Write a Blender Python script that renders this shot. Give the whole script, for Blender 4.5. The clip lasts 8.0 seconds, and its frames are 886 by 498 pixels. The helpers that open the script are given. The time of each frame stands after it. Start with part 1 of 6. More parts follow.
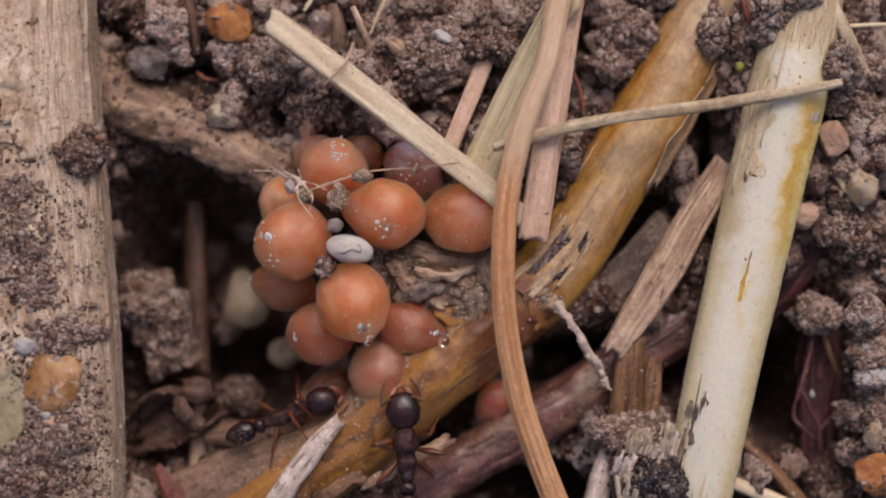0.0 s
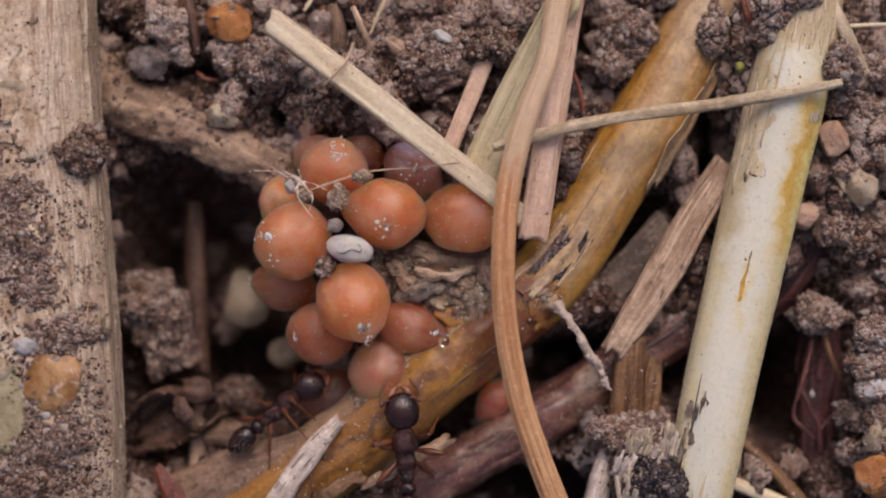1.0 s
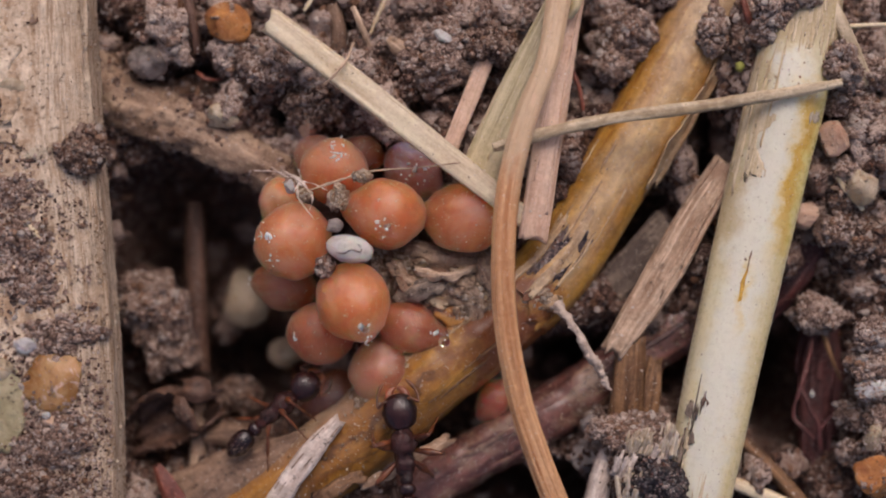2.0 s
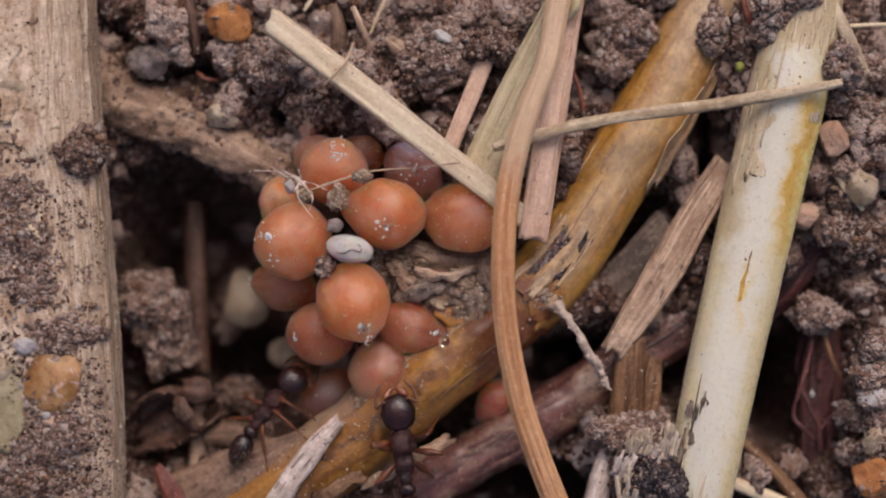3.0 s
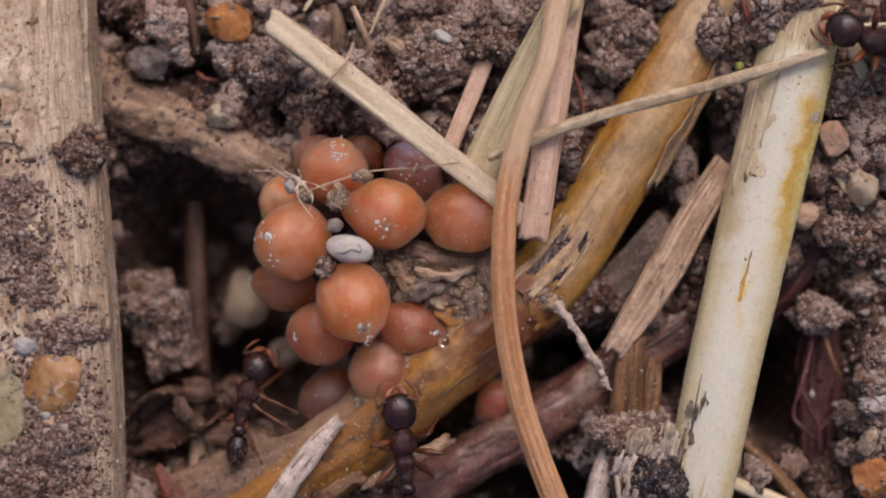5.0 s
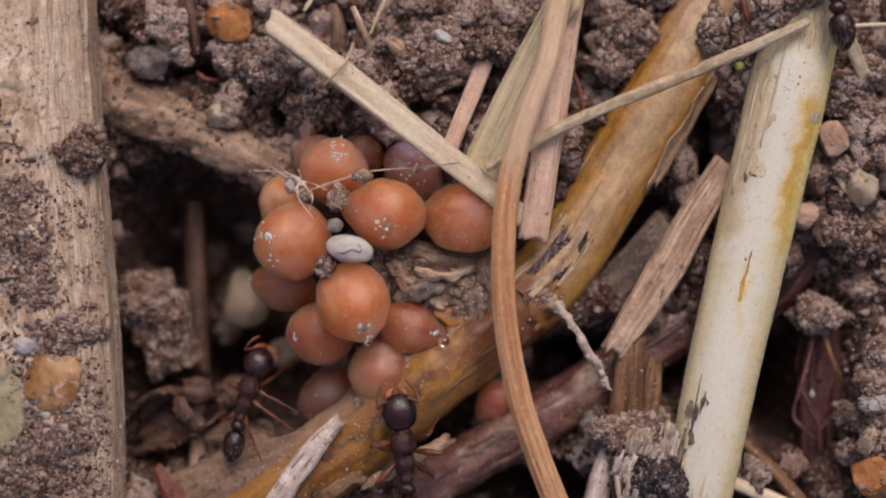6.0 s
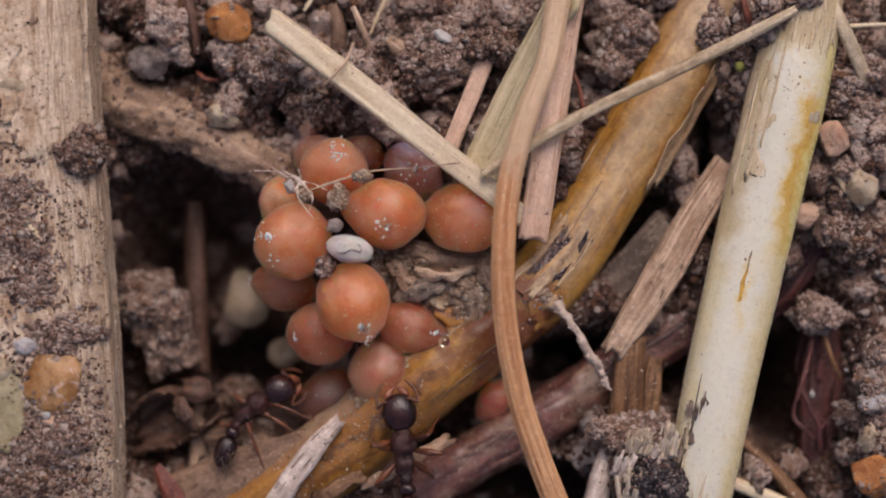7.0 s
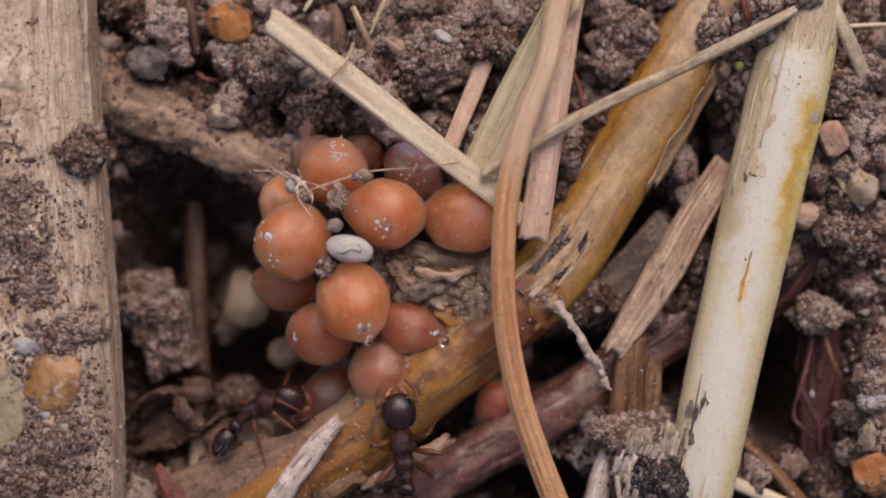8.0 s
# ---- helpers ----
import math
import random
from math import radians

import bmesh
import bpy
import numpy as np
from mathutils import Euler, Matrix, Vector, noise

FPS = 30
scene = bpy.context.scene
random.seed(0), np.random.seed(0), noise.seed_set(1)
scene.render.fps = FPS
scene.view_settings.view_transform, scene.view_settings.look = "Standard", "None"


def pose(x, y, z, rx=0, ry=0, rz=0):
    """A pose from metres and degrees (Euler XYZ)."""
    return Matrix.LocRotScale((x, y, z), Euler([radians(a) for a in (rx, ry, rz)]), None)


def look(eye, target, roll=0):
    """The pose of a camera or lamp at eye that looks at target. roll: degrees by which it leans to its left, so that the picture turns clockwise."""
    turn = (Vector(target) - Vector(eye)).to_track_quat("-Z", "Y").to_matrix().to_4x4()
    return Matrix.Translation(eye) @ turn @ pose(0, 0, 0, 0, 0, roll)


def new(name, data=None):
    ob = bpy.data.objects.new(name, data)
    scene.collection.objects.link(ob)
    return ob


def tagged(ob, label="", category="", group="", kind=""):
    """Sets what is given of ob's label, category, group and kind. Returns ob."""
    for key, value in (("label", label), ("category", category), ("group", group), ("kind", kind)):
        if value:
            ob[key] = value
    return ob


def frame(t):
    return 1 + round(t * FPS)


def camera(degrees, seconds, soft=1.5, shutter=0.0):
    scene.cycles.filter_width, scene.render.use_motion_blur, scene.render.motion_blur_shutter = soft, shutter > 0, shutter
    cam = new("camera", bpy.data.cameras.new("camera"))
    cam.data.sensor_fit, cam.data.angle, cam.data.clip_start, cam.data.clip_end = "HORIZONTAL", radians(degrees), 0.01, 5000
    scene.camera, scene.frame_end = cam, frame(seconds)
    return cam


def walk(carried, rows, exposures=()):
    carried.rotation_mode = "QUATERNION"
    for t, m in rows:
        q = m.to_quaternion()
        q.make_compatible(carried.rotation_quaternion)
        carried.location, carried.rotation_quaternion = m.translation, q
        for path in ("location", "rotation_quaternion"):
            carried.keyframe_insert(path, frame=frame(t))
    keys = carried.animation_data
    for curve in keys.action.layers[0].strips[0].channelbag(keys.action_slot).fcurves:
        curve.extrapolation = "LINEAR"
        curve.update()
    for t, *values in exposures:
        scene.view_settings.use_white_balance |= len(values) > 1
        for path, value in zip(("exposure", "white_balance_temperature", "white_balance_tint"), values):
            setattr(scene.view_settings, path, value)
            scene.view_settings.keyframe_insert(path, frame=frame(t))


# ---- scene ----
# A patch of soil 20 mm wide, seen from straight above. Lengths below are in millimetres; MM turns them into metres.
from mathutils.bvhtree import BVHTree

MM = 0.001
cam = camera(28.07, 8.0, soft=1.9)
cam.data.dof.use_dof, cam.data.dof.focus_distance, cam.data.dof.aperture_fstop = True, 0.0389, 42
walk(cam, [(0.0, pose(0, 0, 0.040)), (8.0, pose(0, 0, 0.040))], exposures=[(0.0, -0.50, 6420, 21), (8.0, -0.50, 6420, 21)])

# ---- world and light: a bright overcast day ----
SUN_UP, SUN_TURN = 50, 12
world = bpy.data.worlds.new("sky")
scene.world = world
world.use_nodes = True
sky = world.node_tree.nodes.new("ShaderNodeTexSky")
sky.sky_type, sky.sun_disc = "NISHITA", False
sky.sun_elevation, sky.sun_rotation = radians(SUN_UP), radians(SUN_TURN)
sky.air_density, sky.dust_density, sky.ozone_density = 1.0, 6.0, 0.6
back = world.node_tree.nodes["Background"]
back.inputs["Strength"].default_value = 0.15
world.node_tree.links.new(sky.outputs["Color"], back.inputs["Color"])

sun_data = bpy.data.lights.new("sun", "SUN")
sun_data.energy, sun_data.angle, sun_data.color = 1.2, radians(28), (1.0, 0.95, 0.90)
sun = new("sun", sun_data)
sun.matrix_world = look((math.sin(radians(SUN_TURN)) * math.cos(radians(SUN_UP)), math.cos(radians(SUN_TURN)) * math.cos(radians(SUN_UP)),
                         math.sin(radians(SUN_UP))), (0, 0, 0))


# ---- noise on arrays of points ----
def lattice(i, j, k, seed):
    h = (i * 374761393 + j * 668265263 + k * 2147483647 + seed * 1274126177) & 0xFFFFFFFF
    h = ((h ^ (h >> 13)) * 1274126177) & 0xFFFFFFFF
    h = ((h ^ (h >> 16)) * 2246822519) & 0xFFFFFFFF
    return ((h ^ (h >> 15)) & 0xFFFFFF) / float(0xFFFFFF)


def smooth_noise(p, seed=0):
    """Value noise, -1 to 1, at points p (n x 3)."""
    c = np.floor(p).astype(np.int64)
    f = p - c
    f = f * f * (3 - 2 * f)
    out = 0
    for dx in (0, 1):
        for dy in (0, 1):
            for dz in (0, 1):
                w = (f[:, 0] if dx else 1 - f[:, 0]) * (f[:, 1] if dy else 1 - f[:, 1]) * (f[:, 2] if dz else 1 - f[:, 2])
                out = out + w * lattice(c[:, 0] + dx, c[:, 1] + dy, c[:, 2] + dz, seed)
    return out * 2 - 1


def rough_noise(p, octaves=4, seed=0, gain=0.5):
    out, a = 0, 1.0
    for o in range(octaves):
        out = out + a * smooth_noise(p * 2.03 ** o + 17.3 * o, seed + o)
        a *= gain
    return out


def crumbs(p, seed=0, flat=False):
    """Height of round crumbs packed at unit spacing, 0 to 1."""
    c = np.floor(p).astype(np.int64)
    best = np.full(len(p), 9.0)
    for dx in (-1, 0, 1):
        for dy in (-1, 0, 1):
            for dz in ((0,) if flat else (-1, 0, 1)):
                i, j, k = c[:, 0] + dx, c[:, 1] + dy, c[:, 2] + dz
                q = np.stack([i + lattice(i, j, k, seed), j + lattice(i, j, k, seed + 7), k + (0.5 if flat else lattice(i, j, k, seed + 13))], 1)
                size = 0.55 + 0.6 * lattice(i, j, k, seed + 29)
                d = p - q
                if flat:
                    d = d * np.array([1, 1, 0])
                best = np.minimum(best, (d ** 2).sum(1) / size ** 2)
    return np.sqrt(np.clip(1 - best, 0, 1))


# ---- meshes ----
def mesh_of(name, verts, faces, material, uv=None, flat=False):
    me = bpy.data.meshes.new(name)
    me.from_pydata((np.asarray(verts, float) * MM).tolist(), [], faces)
    me.materials.append(material)
    me.polygons.foreach_set("use_smooth", [not flat] * len(me.polygons) if isinstance(flat, bool) else [not q for q in flat])
    if uv is not None:
        layer = me.uv_layers.new(name="grain")
        index = np.empty(len(me.loops), int)
        me.loops.foreach_get("vertex_index", index)
        layer.data.foreach_set("uv", np.asarray(uv, np.float32)[index].ravel())
    me.update()
    return me


def thing(name, shape, material, label, category, group="", kind="", at=None, flat=False):
    """A top-level thing from (verts, faces, uv) in millimetres; its origin goes to the middle of its base."""
    verts, faces, uv = shape
    verts = np.asarray(verts, float)
    if at is None:
        at = (verts.max(0) + verts.min(0)) / 2
        at[2] = verts[:, 2].min()
    ob = new(name, mesh_of(name, verts - np.asarray(at), faces, material, uv, flat))
    ob.location = Vector(at) * MM
    return tagged(ob, label, category, group, kind)


def empty(name, at, label, category, group=""):
    ob = new(name)
    ob.empty_display_size = 0.0005
    ob.location = Vector(at) * MM
    return tagged(ob, label, category, group)


def part(name, shape, material, parent, label="", at=(0, 0, 0), kind="", flat=False):
    verts, faces, uv = shape
    ob = new(name, mesh_of(name, verts, faces, material, uv, flat))
    ob.parent = parent
    ob.location = Vector(at) * MM
    return tagged(ob, label, kind=kind)


def joined(shapes):
    verts, faces, uvs, n = [], [], [], 0
    for v, f, uv in shapes:
        verts.append(np.asarray(v, float))
        faces += [tuple(i + n for i in face) for face in f]
        uvs.append(np.zeros((len(v), 2)) if uv is None else np.asarray(uv))
        n += len(v)
    return np.concatenate(verts), faces, np.concatenate(uvs)


def glide(path, n):
    """n points on a smooth curve through the rows of path."""
    p = np.asarray(path, float)
    p = np.concatenate([[2 * p[0] - p[1]], p, [2 * p[-1] - p[-2]]])
    t = np.linspace(0, len(p) - 3 - 1e-9, n)
    i = t.astype(int)
    f = (t - i)[:, None]
    a, b, c, d = p[i], p[i + 1], p[i + 2], p[i + 3]
    return 0.5 * (2 * b + (c - a) * f + (2 * a - 5 * b + 4 * c - d) * f ** 2 + (3 * b - a - 3 * c + d) * f ** 3)


def sweep(path, n=60, sides=20, square=2.0, flat=1.0, ribs=0, rib=0.0, lumps=0.0, lump_size=1.0, furrow=0.0, furrows=5.0, jag=(0.0, 0.0),
          seed=0, twist=0.0, groove=0.0, hollow=(0.0, 0.0)):
    """A stem along rows (x, y, z, radius). square: 2 round, more is boxier; flat: height to width; ribs and rib: how many and how deep;
    lumps: uneven swelling; furrow: lengthwise furrows; jag: how torn the two ends are; groove: a channel along the top; hollow: depth of the ends."""
    c = glide(path, n)
    p, r = c[:, :3], c[:, 3]
    tan = np.gradient(p, axis=0)
    tan /= np.linalg.norm(tan, axis=1)[:, None]
    side = np.cross(tan, [0, 0, 1.0])
    side /= np.linalg.norm(side, axis=1)[:, None] + 1e-9
    up = np.cross(side, tan)
    along = np.concatenate([[0], np.cumsum(np.linalg.norm(np.diff(p, axis=0), axis=1))])
    th = np.linspace(0, 2 * math.pi, sides, endpoint=False)
    u, v = np.meshgrid(along, th, indexing="ij")
    w = v + twist * u
    ca, sa = np.cos(w), np.sin(w)
    e = 2.0 / square
    a, b = np.sign(ca) * np.abs(ca) ** e, np.sign(sa) * np.abs(sa) ** e * flat
    k = np.ones_like(u)
    if ribs:
        k += rib * np.cos(ribs * v)
    if groove:
        k -= groove * np.exp(-((v - math.pi / 2) / 0.28) ** 2)
    rr = r[:, None] * k
    q = np.stack([u / lump_size, ca * r[:, None] / lump_size * 1.3 + seed * 3.1, sa * r[:, None] / lump_size * 1.3], -1).reshape(-1, 3)
    if lumps:
        rr = rr + lumps * rough_noise(q, 4, seed).reshape(u.shape)
    if furrow:
        q2 = np.stack([u * 0.35, ca * furrows + seed, sa * furrows], -1).reshape(-1, 3)
        rr = rr + furrow * rough_noise(q2, 3, seed + 5, 0.6).reshape(u.shape)
    pos = p[:, None] + side[:, None] * (a * rr)[..., None] + up[:, None] * (b * rr)[..., None]
    for end, amount, sign in ((0, jag[0], -1), (-1, jag[1], 1)):
        if amount:
            q3 = np.stack([ca[end] * 2.5 + seed, sa[end] * 2.5, np.full(sides, 3.0 + end)], -1)
            off = amount * rough_noise(q3, 3, seed + 11, 0.7)
            pos[end] += sign * tan[end] * off[:, None]
            near = 1 if end == 0 else -2
            pos[near] += sign * tan[end] * 0.6 * off[:, None]
    verts = pos.reshape(-1, 3)
    uv = np.stack([u, v / (2 * math.pi) * 2 * math.pi * r.mean()], -1).reshape(-1, 2)
    faces = []
    for i in range(n - 1):
        for j in range(sides):
            j2 = (j + 1) % sides
            faces.append((i * sides + j, (i + 1) * sides + j, (i + 1) * sides + j2, i * sides + j2))
    m = len(verts)
    caps = np.stack([p[0] + tan[0] * hollow[0], p[-1] - tan[-1] * hollow[1]])
    verts = np.concatenate([verts, caps])
    uv = np.concatenate([uv, [[0, 0.0], [along[-1], 0.0]]])
    for j in range(sides):
        j2 = (j + 1) % sides
        faces.append((m, j, j2))
        faces.append((m + 1, (n - 1) * sides + j2, (n - 1) * sides + j))
    return verts, faces, uv


def shell(path, n=60, m=14, span=(0.6, 2.5), reach=(0.0, 1.0), lift=0.02, thick=0.04, square=2.0, flat=1.0, ragged=0.15, jag=0.15, furrow=0.01, seed=0, curl=0.0):
    """A torn sheath on part of a stem: span is its range round the stem in radians, reach its part of the length."""
    c = glide(path, 8000)
    c = c[np.linspace(reach[0] * 7999, reach[1] * 7999, n).astype(int)]
    p, r = c[:, :3], c[:, 3]
    tan = np.gradient(p, axis=0)
    tan /= np.linalg.norm(tan, axis=1)[:, None]
    side = np.cross(tan, [0, 0, 1.0])
    side /= np.linalg.norm(side, axis=1)[:, None]
    up = np.cross(side, tan)
    along = np.concatenate([[0], np.cumsum(np.linalg.norm(np.diff(p, axis=0), axis=1))])
    q = np.stack([along * 1.6, np.full(n, seed * 1.7), np.zeros(n)], -1)
    lo = span[0] + ragged * rough_noise(q, 4, seed, 0.6)
    hi = span[1] + ragged * rough_noise(q + 40, 4, seed + 1, 0.6)
    k = np.linspace(0, 1, m)
    th = lo[:, None] + (hi - lo)[:, None] * k
    ca, sa = np.cos(th), np.sin(th)
    e = 2.0 / square
    a, b = np.sign(ca) * np.abs(ca) ** e, np.sign(sa) * np.abs(sa) ** e * flat
    w = np.stack([np.repeat(along[:, None], m, 1) * 0.4, th * 6, np.full(th.shape, seed * 2.3)], -1).reshape(-1, 3)
    rel = furrow * rough_noise(w, 3, seed + 2).reshape(th.shape)
    edge = (np.abs(2 * k - 1) ** 4)[None] * curl
    rings = []
    for extra in (lift + rel + edge, lift - thick + rel + edge):
        rr = r[:, None] + extra
        rings.append(p[:, None] + side[:, None] * (a * rr)[..., None] + up[:, None] * (b * rr)[..., None])
    ring = np.concatenate([rings[0], rings[1][:, ::-1]], 1)
    for end, sign in ((0, -1), (-1, 1)):
        z = np.stack([k * 7, np.full(m, seed + 3.0 * end), np.zeros(m)], -1)
        off = jag * rough_noise(z, 4, seed + 3, 0.7)
        off = np.concatenate([off, off[::-1]])[:, None] * sign * tan[end]
        ring[end] += off
        ring[1 if end == 0 else -2] += off * 0.5
    s = 2 * m
    verts = ring.reshape(-1, 3)
    uv = np.stack([np.repeat(along[:, None], s, 1), np.concatenate([th, th[:, ::-1]], 1) * r.mean()], -1).reshape(-1, 2)
    faces = [(i * s + j, (i + 1) * s + j, (i + 1) * s + (j + 1) % s, i * s + (j + 1) % s) for i in range(n - 1) for j in range(s)]
    for i, back in ((0, False), (n - 1, True)):
        for j in range(m - 1):
            f = (i * s + j, i * s + j + 1, i * s + s - 2 - j, i * s + s - 1 - j)
            faces.append(f[::-1] if back else f)
    return verts, faces, uv


BALLS = {}


def ball(level):
    if level not in BALLS:
        bm = bmesh.new()
        bmesh.ops.create_icosphere(bm, subdivisions=level, radius=1.0)
        bm.verts.ensure_lookup_table()
        BALLS[level] = np.array([v.co[:] for v in bm.verts]), [tuple(v.index for v in f.verts) for f in bm.faces]
        bm.free()
    return BALLS[level]


def turned(v, rx=0, ry=0, rz=0):
    return np.asarray(v) @ np.array(Euler((radians(rx), radians(ry), radians(rz))).to_matrix()).T


def lump(at, radii, level=4, seed=0, rugged=0.15, size=1.0, crumb=0.0, crumb_size=0.15, facets=0, turn=(0, 0, 0)):
    """A stone or clod. rugged: unevenness; crumb: depth of the crumbs that it is caked of; facets: planes that cut it."""
    v, f = ball(level)
    radii = np.asarray(radii, float)
    rng = np.random.default_rng(seed)
    k = 1 + rugged * rough_noise(v * 1.4 / size + seed * 5.7, 4, seed, 0.55)
    v = v * k[:, None]
    for _ in range(facets):
        d = rng.normal(size=3)
        d /= np.linalg.norm(d)
        over = np.clip(v @ d - rng.uniform(0.62, 0.85), 0, None)
        v = v - d * over[:, None] * 0.93
    v = v * radii
    if crumb:
        nrm = v / np.linalg.norm(v, axis=1)[:, None]
        h = 0.65 * crumbs(v / crumb_size + 31.0 + seed, seed) + 0.35 * crumbs(v / crumb_size * 2.3 + 11.0 + seed, seed + 3)
        v = v + nrm * (h * crumb)[:, None] + nrm * (crumb * 0.5 * rough_noise(v / crumb_size * 0.6 + seed, 3, seed + 9))[:, None]
    return turned(v, *turn) + np.asarray(at), f, None


def caked(core, count, size, seed, top=True):
    """Small grains stuck all over a core."""
    v, f, _ = core
    rng = np.random.default_rng(seed + 1000)
    mid = v.mean(0)
    b0, bf = ball(1)
    pick = v[rng.integers(0, len(v), count * 2)]
    pick = pick[pick[:, 2] > mid[2] - 0.25 * (v[:, 2].max() - mid[2])][:count] if top else pick[:count]
    n, k = len(pick), len(b0)
    r = np.minimum(size * np.exp(rng.normal(0.1, 0.7, n)), size * 3.6)
    pick = pick - (pick - mid) / np.linalg.norm(pick - mid, axis=1)[:, None] * (r * 0.4)[:, None]
    w = np.tile(b0, (n, 1))
    w = w * (1 + 0.55 * smooth_noise(w * 1.5 + np.repeat(rng.uniform(0, 300, (n, 3)), k, 0), seed))[:, None] * np.repeat(rng.uniform(0.5, 1.6, (n, 3)), k, 0)
    g = w * np.repeat(r, k)[:, None] + np.repeat(pick, k, 0)
    gf = (np.asarray(bf)[None] + (np.arange(n) * k)[:, None, None] + len(v)).reshape(-1, 3)
    return np.concatenate([v, g]), list(f) + [tuple(q) for q in gf.tolist()], None


# ---- materials ----
def nodes_of(name):
    m = bpy.data.materials.new(name)
    m.use_nodes = True
    return m, m.node_tree, m.node_tree.nodes["Principled BSDF"]


def put(nt, kind, links=(), **values):
    """A node with input values by name (spaces as underscores) and links [(socket, source)]."""
    n = nt.nodes.new(kind)
    for key, value in values.items():
        n.inputs[key.replace("_", " ")].default_value = value
    for key, source in links:
        nt.links.new(source, n.inputs[key])
    return n


def in_mm(nt, grain=False, stretch=(1, 1, 1), wander=True):
    """Texture space in millimetres; grain: along and round the stem. Shifts from object to object."""
    tc = nt.nodes.new("ShaderNodeTexCoord")
    src = tc.outputs["UV"] if grain else tc.outputs["Object"]
    k = 1.0 if grain else 1000.0
    mp = put(nt, "ShaderNodeMapping", [("Vector", src)], Scale=tuple(k * s for s in stretch))
    if wander:
        info = nt.nodes.new("ShaderNodeObjectInfo")
        mul = nt.nodes.new("ShaderNodeMath")
        mul.operation, mul.inputs[1].default_value = "MULTIPLY", 97.0
        nt.links.new(info.outputs["Random"], mul.inputs[0])
        nt.links.new(mul.outputs[0], mp.inputs["Location"])
    return mp.outputs["Vector"]


def noise_at(nt, vec, scale, detail=4.0, rough=0.6, warp=0.0):
    return put(nt, "ShaderNodeTexNoise", [("Vector", vec)], Scale=scale, Detail=detail, Roughness=rough, Distortion=warp).outputs["Fac"]


def ramp(nt, fac, *stops):
    r = nt.nodes.new("ShaderNodeValToRGB")
    nt.links.new(fac, r.inputs["Fac"])
    el = r.color_ramp.elements
    while len(el) < len(stops):
        el.new(0.5)
    for e, (pos, col) in zip(el, stops):
        e.position = pos
        e.color = (*col, 1) if len(col) == 3 else col
    return r.outputs["Color"]


def mixed(nt, fac, a, b, blend="MIX"):
    m = nt.nodes.new("ShaderNodeMix")
    m.data_type, m.blend_type = "RGBA", blend
    for socket, value in ((m.inputs[0], fac), (m.inputs[6], a), (m.inputs[7], b)):
        if isinstance(value, (int, float)):
            socket.default_value = value
        elif isinstance(value, tuple):
            socket.default_value = (*value, 1)
        else:
            nt.links.new(value, socket)
    return m.outputs[2]


def math_of(nt, op, a, b=0.0, clamp=False):
    m = nt.nodes.new("ShaderNodeMath")
    m.operation, m.use_clamp = op, clamp
    for socket, value in ((m.inputs[0], a), (m.inputs[1], b)):
        if isinstance(value, (int, float)):
            socket.default_value = value
        else:
            nt.links.new(value, socket)
    return m.outputs[0]


def step(nt, fac, lo, hi):
    """0 below lo, 1 above hi."""
    m = nt.nodes.new("ShaderNodeMapRange")
    m.interpolation_type = "SMOOTHSTEP"
    m.inputs["From Min"].default_value, m.inputs["From Max"].default_value = lo, hi
    nt.links.new(fac, m.inputs["Value"])
    return m.outputs["Result"]


def bumped(nt, bsdf, height, depth, strength=1.0):
    """Relief of that depth in millimetres."""
    b = put(nt, "ShaderNodeBump", [("Height", height)], Strength=strength, Distance=depth * MM)
    nt.links.new(b.outputs["Normal"], bsdf.inputs["Normal"])
    return b


